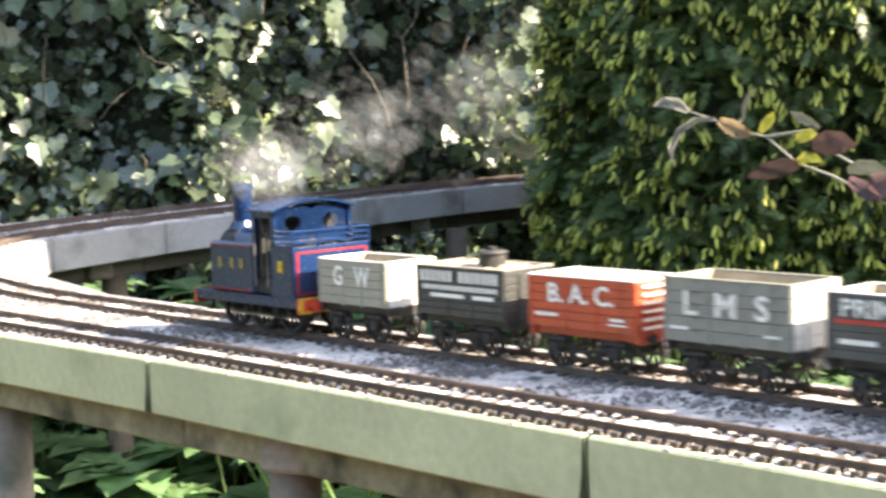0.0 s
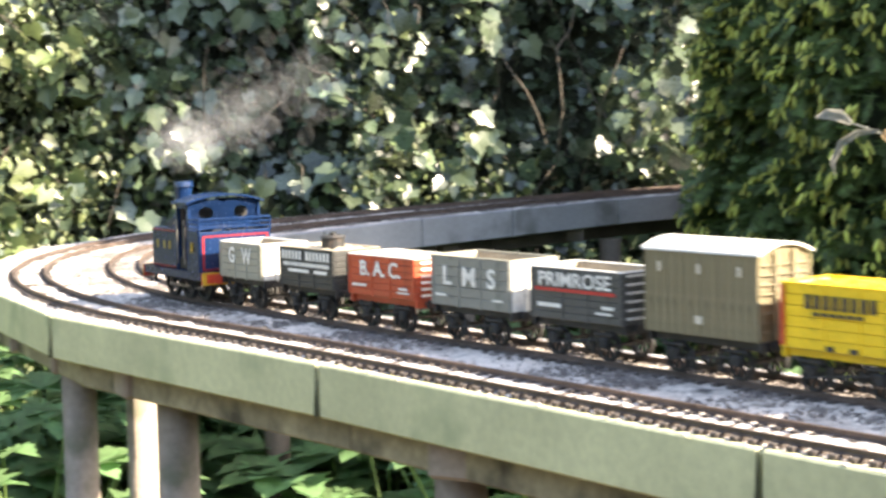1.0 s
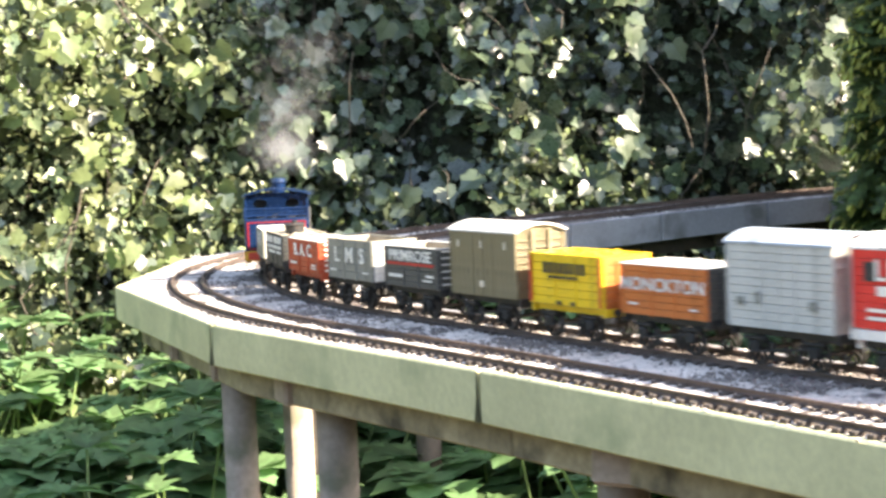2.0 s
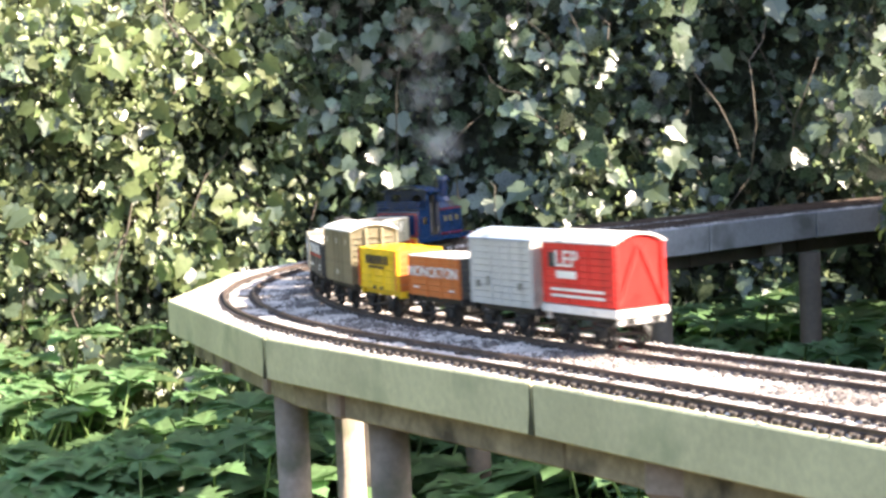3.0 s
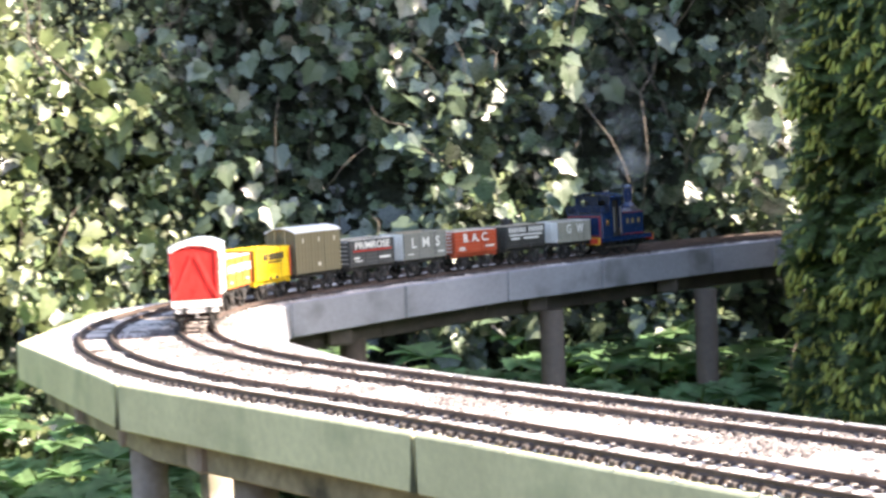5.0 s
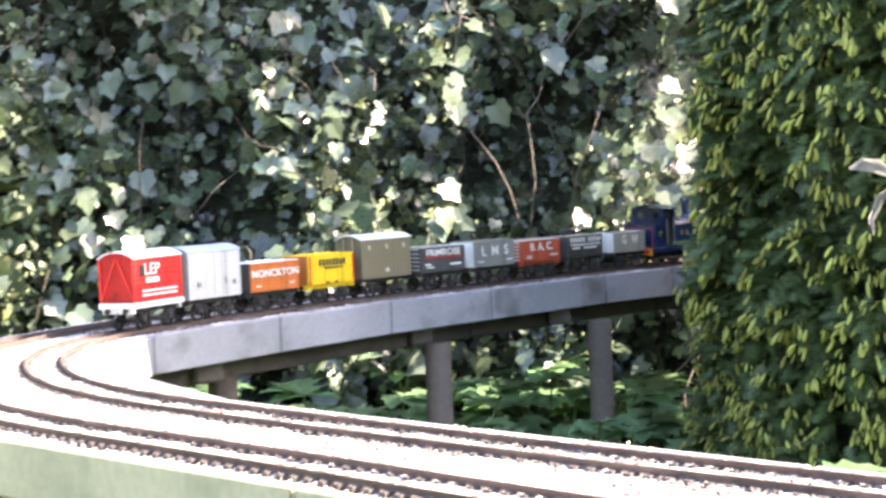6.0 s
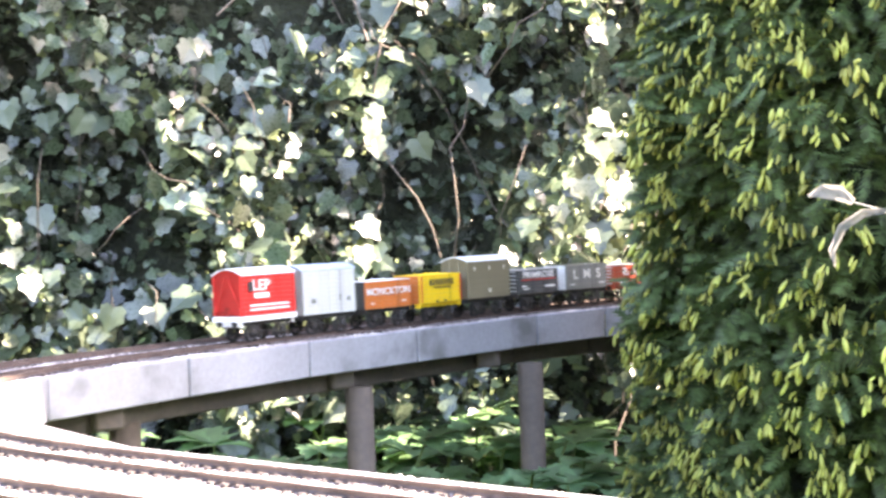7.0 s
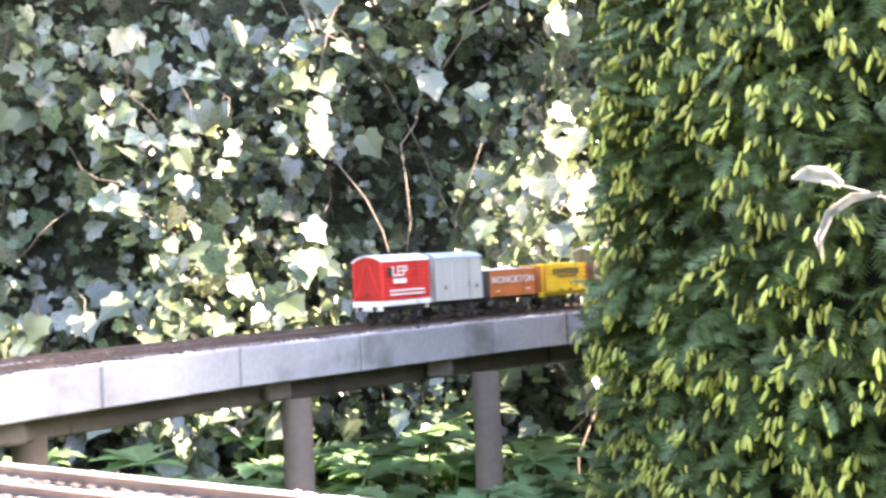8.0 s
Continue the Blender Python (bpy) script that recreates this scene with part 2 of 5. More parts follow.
INNER_EDGE = [(1.56, -.325), (1.27, -.035), (.98, .260), (.69, .548), (.38, .857), (.073, 1.164), (-.11, 1.348), (-.30, 1.545), (-.405, 1.72), (-.455, 1.87),
              (-.505, 2.05), (-.512, 2.17), (-.40, 2.369), (-.28, 2.556), (-.15, 2.715), (.02, 2.925), (.13, 3.033), (.33, 3.13), (.7, 3.22), (2.0, 3.29)]
RAIL_TOP = 0.0078


def on_line(line, s):
    q, d = line
    return Vector((np.interp(s, d, q[:, 0]), np.interp(s, d, q[:, 1])))


def on_track(line, s, base=0.045):
    """The pose of a vehicle whose middle is at s: its origin on the rail's top, x ahead."""
    a, b = on_line(line, s - base / 2), on_line(line, s + base / 2)
    c = (a + b) / 2
    way = b - a
    za, zb = deck_z(*a), deck_z(*b)
    return pose(c.x, c.y, deck_z(*c) + RAIL_TOP, 0, -math.degrees(math.atan2(zb - za, way.length)), math.degrees(math.atan2(way.y, way.x)))


# ---- ground and banks ----
def ground():
    n = 60
    xs = np.r_[-60, -20, np.linspace(-6, 6, n), 20, 60]
    verts = [(x, y, 0.02 * noise.noise(Vector((x * 2, y * 2, 0)))) for y in xs for x in xs]
    k = len(xs)
    faces = [(j * k + i, j * k + i + 1, (j + 1) * k + i + 1, (j + 1) * k + i) for j in range(k - 1) for i in range(k - 1)]
    tagged(mesh_part("ground", verts, faces, SOIL, None), "dark bare garden soil under the plants", "ground", kind="structure")


def wall_y(x, z):
    """The face of the ivy-clad bank."""
    return 3.60 + 0.07 * x + 0.10 * noise.noise(Vector((x * 1.6, z * 1.8, 4))) + 0.05 * noise.noise(Vector((x * 4, z * 4, 1))) + 0.05 * (z - 1) - 0.75 * max(0, -x - 1.05)


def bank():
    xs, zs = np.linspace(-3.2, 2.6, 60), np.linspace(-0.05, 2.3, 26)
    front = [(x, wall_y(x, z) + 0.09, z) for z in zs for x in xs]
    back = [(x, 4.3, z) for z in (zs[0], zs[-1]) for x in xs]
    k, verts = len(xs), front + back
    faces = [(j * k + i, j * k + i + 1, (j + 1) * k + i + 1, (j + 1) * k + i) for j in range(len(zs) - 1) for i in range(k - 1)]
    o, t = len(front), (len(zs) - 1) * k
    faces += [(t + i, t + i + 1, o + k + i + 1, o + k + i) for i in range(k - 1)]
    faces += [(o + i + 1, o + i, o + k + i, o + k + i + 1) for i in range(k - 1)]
    tagged(mesh_part("bank_wall", verts, faces, BANK, None), "earth bank behind the ivy, gap shade in its dark colour", "garden wall", kind="structure")


def hedges():
    """Unseen clipped hedges, added behind and beside the camera to block low sky light."""
    for name, x0, y0, x1, y1 in (("boundary_hedge_south", -4.2, -2.6, 4.2, -1.9), ("boundary_hedge_west", -4.2, -1.9, -3.5, 3.4), ("boundary_hedge_east", 3.5, -1.9, 4.2, 4.6)):
        bm = bmesh.new()
        box(bm, 0, 0, 0, x1 - x0, y1 - y0, 1.8)
        bmesh.ops.subdivide_edges(bm, edges=bm.edges[:], cuts=14, use_grid_fill=True)
        for v in bm.verts:
            v.co += Vector((noise.noise(v.co * 2.3), noise.noise(v.co * 2.3 + Vector((7, 0, 0))), noise.noise(v.co * 2.3 + Vector((0, 7, 0))))) * 0.12
        ob = part(name, bm, HEDGE, None)
        ob.location = ((x0 + x1) / 2, (y0 + y1) / 2, 0.85)
        tagged(ob, "unseen clipped green hedge added to block low sky light", "hedge", kind="structure")


ground()
bank()
hedges()


# ---- the raised deck ----
def strip(bm, path, low, high, thick, start=0.0, bevel=0.0015):
    """An upright board along a-b, its outer face on that line."""
    (ax, ay), (bx, by) = path
    way = Vector((bx - ax, by - ay)).normalized()
    inside = Vector((-way.y, way.x)) * -thick
    corners = [(ax, ay), (bx, by), (bx + inside.x, by + inside.y), (ax + inside.x, ay + inside.y)]
    lowv = [bm.verts.new((x, y, deck_z(x, y) + low)) for x, y in corners]
    topv = [bm.verts.new((x, y, deck_z(x, y) + high)) for x, y in corners]
    bm.faces.new(lowv[::-1])
    bm.faces.new(topv)
    for i in range(4):
        bm.faces.new((lowv[i], lowv[(i + 1) % 4], topv[(i + 1) % 4], topv[i]))
    bmesh.ops.recalc_face_normals(bm, faces=bm.faces[:])
    if bevel:
        bmesh.ops.bevel(bm, geom=bm.edges[:], offset=bevel, segments=1, affect="EDGES")
    return bm


def shortened(a, b, cut):
    a, b = Vector(a), Vector(b)
    way = (b - a).normalized() * cut
    return (tuple(a + way), tuple(b - way))


def offset_in(points, d):
    """A polyline moved sideways by d to the right of its way."""
    out = []
    for i, p in enumerate(points):
        a, b = Vector(points[max(i - 1, 0)]), Vector(points[min(i + 1, len(points) - 1)])
        way = (b - a).normalized()
        out.append((p[0] + way.y * d, p[1] - way.x * d))
    return out


viaduct = tagged(new("viaduct"), "raised wooden garden railway deck on timber posts", "model viaduct", kind="structure")


def resample(points, n):
    c = np.array(points)
    d = np.r_[0, np.cumsum(np.hypot(*np.diff(c, axis=0).T))]
    u = np.linspace(0, d[-1], n)
    return np.c_[np.interp(u, d, c[:, 0]), np.interp(u, d, c[:, 1])]


def nearest_pairs():
    """Cross-sections of the deck: outer edge to inner edge, by matching turns of the two edges."""
    a = resample(OUTER_EDGE, 460)
    marks_o = [OUTER_EDGE[i] for i in (0, 4, 6, 7, 8, 9, 10, 11, 13, 16)]
    marks_i = [INNER_EDGE[i] for i in (0, 4, 6, 7, 9, 10, 11, 13, 15, 19)]

    def along(edge, marks):
        c = np.array(edge)
        d = np.r_[0, np.cumsum(np.hypot(*np.diff(c, axis=0).T))]
        return [d[edge.index(m)] for m in marks], c, d

    so, co, do = along(OUTER_EDGE, marks_o)
    si, ci, di = along(INNER_EDGE, marks_i)
    u = np.linspace(0, do[-1], 460)
    v = np.interp(u, so, si)
    return np.c_[np.interp(u, do, co[:, 0]), np.interp(u, do, co[:, 1])], np.c_[np.interp(v, di, ci[:, 0]), np.interp(v, di, ci[:, 1])]


SECTION_OUT, SECTION_IN = nearest_pairs()


def deck_boards():
    n, k = len(SECTION_OUT), 16
    verts = []
    for i in range(n):
        for j in range(k):
            p = SECTION_OUT[i] + (SECTION_IN[i] - SECTION_OUT[i]) * (0.02 + 0.96 * j / (k - 1))
            edge = min(j, k - 1 - j) / (k / 2)
            z = deck_z(*p) + 0.0032 + 0.0018 * noise.noise(Vector((p[0] * 28, p[1] * 28, 0))) + 0.0018 * noise.noise(Vector((p[0] * 90, p[1] * 90, 3))) + 0.002 * min(edge * 3, 1) - 0.0025
            verts.append((p[0], p[1], z))
    faces = [(i * k + j, i * k + j + 1, (i + 1) * k + j + 1, (i + 1) * k + j) for i in range(n - 1) for j in range(k - 1)]
    ob = mesh_part("ballast_bed", verts, faces, BALLAST, viaduct, "pale grey ballast with dark specks")
    for p in ob.data.polygons:
        p.use_smooth = True
    # the board under the ballast
    verts = []
    for i in range(0, n, 3):
        for p in (SECTION_OUT[i] * 0.97 + SECTION_IN[i] * 0.03, SECTION_IN[i] * 0.97 + SECTION_OUT[i] * 0.03):
            for low in (-0.008, -0.030):
                verts.append((p[0], p[1], deck_z(*p) + low))
    m = len(verts) // 4
    faces = []
    for i in range(m - 1):
        a, b = 4 * i, 4 * i + 4
        faces += [(a, a + 2, b + 2, b), (a + 1, b + 1, b + 3, a + 3), (a, b, b + 1, a + 1), (a + 2, a + 3, b + 3, b + 2)]
    mesh_part("deck_board", verts, faces, BEAM, viaduct)


deck_boards()


def fascias():
    for i in range(len(OUTER_EDGE) - 1):
        a, b = shortened(OUTER_EDGE[i], OUTER_EDGE[i + 1], 0.0012)
        part("fascia_board", strip(bmesh.new(), (b, a), -0.037, 0.0015, -0.008), FASCIA_GREEN if i < 9 else FASCIA_GREY, viaduct, "algae-green painted edge board" if i < 9 else "")
    for i in range(len(INNER_EDGE) - 1):
        a, b = shortened(INNER_EDGE[i], INNER_EDGE[i + 1], 0.0012)
        part("inner_fascia_board", strip(bmesh.new(), (a, b), -0.043, 0.0015, -0.008), FASCIA_GREY, viaduct, "weathered grey edge board")
    low_out, low_in = offset_in(OUTER_EDGE, 0.028), offset_in(INNER_EDGE, -0.045)
    for i in range(len(low_out) - 1):
        part("beam", strip(bmesh.new(), (low_out[i + 1], low_out[i]), -0.066, -0.031, -0.018, bevel=0.002), BEAM, viaduct, "brown timber beam under the deck")
    for i in range(len(low_in) - 1):
        part("inner_beam", strip(bmesh.new(), (low_in[i], low_in[i + 1]), -0.070, -0.031, -0.018, bevel=0.002), BEAM_SHADED, viaduct, "timber beam with its shade put into the colour")
    # dark weathered wedges of stain at the board joints
    for x, y in OUTER_EDGE[3:9]:
        bm = bmesh.new()
        d = Vector((-0.711, -0.703))
        w = Vector((0.703, -0.711))
        base = Vector((x, y)) + d * 0.0012
        rows = [(0.0006, 0.0010), (0.0014, -0.018), (0.0040, -0.0360)]
        pts = [[bm.verts.new((*(base + w * s * hw), deck_z(x, y) + z)) for s in (-1, 1)] for hw, z in rows]
        for a, b in zip(pts, pts[1:]):
            bm.faces.new((a[0], a[1], b[1], b[0]))
        bmesh.ops.solidify(bm, geom=bm.faces[:], thickness=0.0008)
        part("joint_cover", bm, JOINT, viaduct, "dark stained joint between edge boards")


fascias()


def posts():
    def post(x, y, r, turn, top=-0.066, label=""):
        bm = bmesh.new()
        h = deck_z(x, y) + top
        rod(bm, (0, 0, 0), (0, 0, h), r, 14)
        for v in bm.verts:
            v.co.x += 0.002 * noise.noise(Vector((v.co.z * 3, x, y)))
        # posts of the far leg take the copy with shade in its colour
        ob = part("post", bm, POST_SHADED if y > 2 else POST, viaduct, label or "round weathered timber post")
        for p in ob.data.polygons:
            p.use_smooth = abs(p.normal.z) < 0.5
        ob.matrix_basis = pose(x, y, 0, 0, 0, turn)
        # bearer across the deck on top of the post
        near = min(range(len(SECTION_OUT)), key=lambda i: np.hypot(*(0.5 * (SECTION_OUT[i] + SECTION_IN[i]) - (x, y))))
        a, b = SECTION_OUT[near], SECTION_IN[near]
        way = math.degrees(math.atan2(*(b - a)[::-1]))
        c = 0.5 * (a + b)
        bm = bmesh.new()
        box(bm, 0, 0, 0, float(np.hypot(*(b - a))) - 0.05, 0.034, 0.03, 0.003)
        ob = part("bearer", bm, BEAM_SHADED if y > 2 else POST, viaduct)
        ob.matrix_basis = pose(c[0], c[1], deck_z(*c) - 0.052, 0, 0, way)

    for x, y, r in ((-.497, 1.555, .0165), (-.367, 1.432, .0185), (-.09, 1.15, .0185), (-.49, 1.735, .016), (.19, .865, .0185), (.47, .58, .0185),
                    (-.475, 2.36, .0185), (-.228, 2.655, .0185), (.006, 2.90, .0185), (-.60, 2.20, .017), (.75, .30, .0185), (.35, 3.22, .0185)):
        post(x, y, r, 40)
    # dark slots in the beam's face
    for x, y in ((-.404, 1.462), (-.116, 1.192), (.165, .905)):
        bm = box(bmesh.new(), 0, 0, 0, 0.020, 0.004, 0.006, 0.001)
        ob = part("slot", bm, SLOT, viaduct, "dark bolt slot in the beam")
        ob.matrix_basis = pose(x, y, deck_z(x, y) - 0.068, 0, 0, -45)


posts()


def stones():
    """Loose ballast chips."""
    rng = np.random.default_rng(3)
    n = 18000
    i = rng.integers(90, 400, n)
    w = rng.uniform(0.02, 0.955, n)[:, None]
    p = SECTION_OUT[i] * (1 - w) + SECTION_IN[i] * w + rng.normal(0, 0.003, (n, 2))
    t = np.array([(1, 0, -.3), (-.5, .87, -.3), (-.5, -.87, -.3), (.1, .1, .8), (-.6, .5, .5), (.4, -.6, .45)])
    tris = [(0, 1, 3), (1, 4, 3), (1, 2, 4), (2, 5, 4), (2, 0, 5), (0, 3, 5), (3, 4, 5)]
    z = np.array([deck_z(*q) for q in p]) + 0.0020
    normal = rng.normal(0, 0.5, (n, 3)) + (0, 0, 1)
    ax, ay, az = axes_from(normal, rng.normal(0, 1, (n, 3)))
    v, f = scattered(t, tris, np.c_[p, z], ax, ay, az, rng.uniform(0.0007, 0.0019, n) * np.where(rng.random(n) < 0.03, 1.6, 1))
    tagged(arrays_part("ballast_chips", v, f, STONE, viaduct), "loose pale and dark stone chips", kind="stuff")


stones()


def track(line, name, first, last):
    root = tagged(new(name), "narrow railway track with rusty rails on dark sleepers", "railway track", group="tracks on the deck", kind="structure")
    q, d = line
    way = np.gradient(q, axis=0)
    way /= np.linalg.norm(way, axis=1, keepdims=True)
    side = np.c_[-way[:, 1], way[:, 0]]
    for sgn in (-1, 1):
        verts = []
        shape = [(-.0013, 0), (-.0013, .0006), (-.0004, .0011), (-.0004, .0024), (-.0009, .0028), (-.0009, .0038), (.0009, .0038), (.0009, .0028), (.0004, .0024), (.0004, .0011), (.0013, .0006), (.0013, 0)]
        idx = range(0, len(q), 3)
        for i in idx:
            for o, h in shape:
                x, y = q[i] + side[i] * (sgn * 0.0168 + o)
                verts.append((x, y, deck_z(x, y) + RAIL_TOP - 0.0038 + h))
        k = len(shape)
        faces = [(a * k + j, a * k + (j + 1) % k, (a + 1) * k + (j + 1) % k, (a + 1) * k + j) for a in range(len(idx) - 1) for j in range(k)]
        mesh_part("rail", verts, faces, RAIL, root, "rusty brown rail")
    bm = box(bmesh.new(), 0, 0, -0.0008, 0.0050, 0.044, 0.0034, 0.0004)
    for y in (-0.0172, 0.0172):         # raised ends under the rails; the middle is buried
        box(bm, 0, y, 0, 0.0054, 0.0125, 0.0050, 0.0005)
    me = bpy.data.meshes.new("sleeper")
    bm.to_mesh(me)
    bm.free()
    me.materials.append(SLEEPER)
    rng = random.Random(5)
    for s in np.arange(first, last, 0.0128):
        c = on_line(line, s)
        a = on_line(line, s + 0.005) - on_line(line, s - 0.005)
        share("sleeper", me, root, pose(c.x, c.y, deck_z(*c) + RAIL_TOP - 0.0061, 0, 0, math.degrees(math.atan2(a.y, a.x)) + rng.uniform(-1.5, 1.5)))


# ---- rolling stock ----
LENGTH, PITCH = 0.0945, 0.110


def wheelset(thing, x, r, gauge=0.0325, spokes=8, label=""):
    """An axle with two spoked wheels on it."""
    axle = part("wheelset", rod(bmesh.new(), (0, -gauge / 2 - .004, 0), (0, gauge / 2 + .004, 0), 0.0015, 8), BLACK, thing, label)
    for s in (-1, 1):
        bm = bmesh.new()
        y = s * gauge / 2
        # tyre as a turned profile
        prof = [(r * 0.80, -.0016), (r * 0.80, .0016), (r, .0016), (r, -.0008), (r * 1.09, -.0010), (r * 1.09, -.0020)]
        rings = []
        for n in range(24):
            a = 2 * math.pi * n / 24
            rings.append([bm.verts.new((math.cos(a) * q, y + s * w, math.sin(a) * q)) for q, w in prof])
        for n in range(24):
            a, b = rings[n], rings[(n + 1) % 24]
            for j in range(len(prof)):
                bm.faces.new((a[j], b[j], b[(j + 1) % len(prof)], a[(j + 1) % len(prof)]))
        for n in range(spokes):
            a = 2 * math.pi * n / spokes
            rod(bm, (0, y, 0), (math.cos(a) * r * 0.82, y, math.sin(a) * r * 0.82), 0.0009, 5)
        rod(bm, (0, y - .002, 0), (0, y + .002, 0), r * 0.24, 10)
        bmesh.ops.recalc_face_normals(bm, faces=bm.faces[:])
        part("wheel", bm, BLACK, axle)
    axle.location = (x, 0, r)
    return axle, x, r


WHEELS = []


def running_gear(thing, beam_mat, half=LENGTH / 2, wide=0.044, sole_mat=None):
    for s in (-1, 1):
        part("solebar", box(bmesh.new(), 0, s * 0.0165, 0.0225, 2 * half - 0.004, 0.004, 0.005, 0.0006), sole_mat or BLACK, thing)
        part("headstock", box(bmesh.new(), s * (half - 0.0015), 0, 0.0225, 0.003, wide, 0.0065, 0.0005), beam_mat, thing)
        for x in (-0.026, 0.026):
            bm = bmesh.new()
            y = s * 0.0205
            box(bm, x, y, 0.0125, 0.0065, 0.0045, 0.0075, 0.001)
            for e in (-1, 1):
                rod(bm, (x + e * 0.008, y, 0.0205), (x + e * 0.002, y, 0.0085), 0.0012, 6)
            box(bm, x, y, 0.0182, 0.020, 0.003, 0.0018, 0.0004)
            part("axle_guard", bm, BLACK, thing)
        bm = bmesh.new()
        rod(bm, (-0.022, s * 0.0225, 0.0145), (0.030, s * 0.0225, 0.0085), 0.0008, 6)
        box(bm, 0.012, s * 0.018, 0.010, 0.004, 0.003, 0.012, 0.0005)
        box(bm, -0.012, s * 0.018, 0.010, 0.004, 0.003, 0.012, 0.0005)
        part("brake_lever", bm, BLACK, thing)
        for y in (-0.0125, 0.0125):
            bm = bmesh.new()
            rod(bm, (s * half, y, 0.0225), (s * (half + 0.0035), y, 0.0225), 0.0018, 10)
            rod(bm, (s * (half + 0.0035), y, 0.0225), (s * (half + 0.0048), y, 0.0225), 0.0034, 12)
            part("buffer", bm, BLACK, thing)
    for x in (-0.026, 0.026):
        WHEELS.append((thing, wheelset(thing, x, 0.0098)))
    for s in (-1, 1):
        bm = bmesh.new()
        for k in range(3):
            rod(bm, (s * (half + 0.0005 + 0.0022 * k), -0.0008, 0.0215 - 0.0022 * k), (s * (half + 0.0030 + 0.0022 * k), 0.0008, 0.0190 - 0.0022 * k), 0.0006, 5)
        part("coupling", bm, STEEL, thing)


def text_part(thing, words, x, y, z, size, mat, side, label="", stretch=1.0, bold=0.00035):
    """Lettering on a side wall: side -1 is the thing's right, 1 its left; or an end."""
    cu = bpy.data.curves.new("lettering", "FONT")
    cu.body, cu.size, cu.align_x, cu.align_y, cu.extrude, cu.offset = words, size, "CENTER", "CENTER", 0.0002, bold
    cu.resolution_u = 3
    cu.materials.append(mat)
    ob = new("lettering", cu)
    ob.parent = thing
    turn = Matrix.Rotation(radians(90), 4, "X") if side < 0 else Matrix.Rotation(radians(180), 4, "Z") @ Matrix.Rotation(radians(90), 4, "X")
    ob.matrix_basis = Matrix.Translation((x, y, z)) @ turn @ Matrix.Diagonal((stretch, 1, 1, 1))
    return tagged(ob, label)


def bars(thing, boxes, y, mat, side, name="lettering", label="illegible painted lettering"):
    for x, z, w, h in boxes:
        part(name, box(bmesh.new(), x, y + side * 0.0001, z, w, 0.0004, h), mat, thing, label)


def both_sides(thing, words, z, size, mat, half, stretch=1.0, x=0.0, bold=0.00035):
    for side in (-1, 1):
        text_part(thing, words, -side * x, side * (half + 0.0009), z, size, mat, side, "painted lettering", stretch, bold)


def planks_of(thing, mat, long, thick, h, places, groove=0.0003, name="plank"):
    """Alike planks, each an object on one mesh; places are their middles."""
    bm = box(bmesh.new(), 0, 0, 0, long, thick, h - groove, 0.00025)
    me = bpy.data.meshes.new(name)
    bm.to_mesh(me)
    bm.free()
    me.materials.append(mat)
    for p in places:
        share(name, me, thing, Matrix.Translation(p))


def planked_side(thing, mat, length, y, z0, z1, planks, thick=0.0022):
    h = (z1 - z0) / planks
    planks_of(thing, mat, length, thick, h, [(0, y, z0 + h * (i + 0.5)) for i in range(planks)])


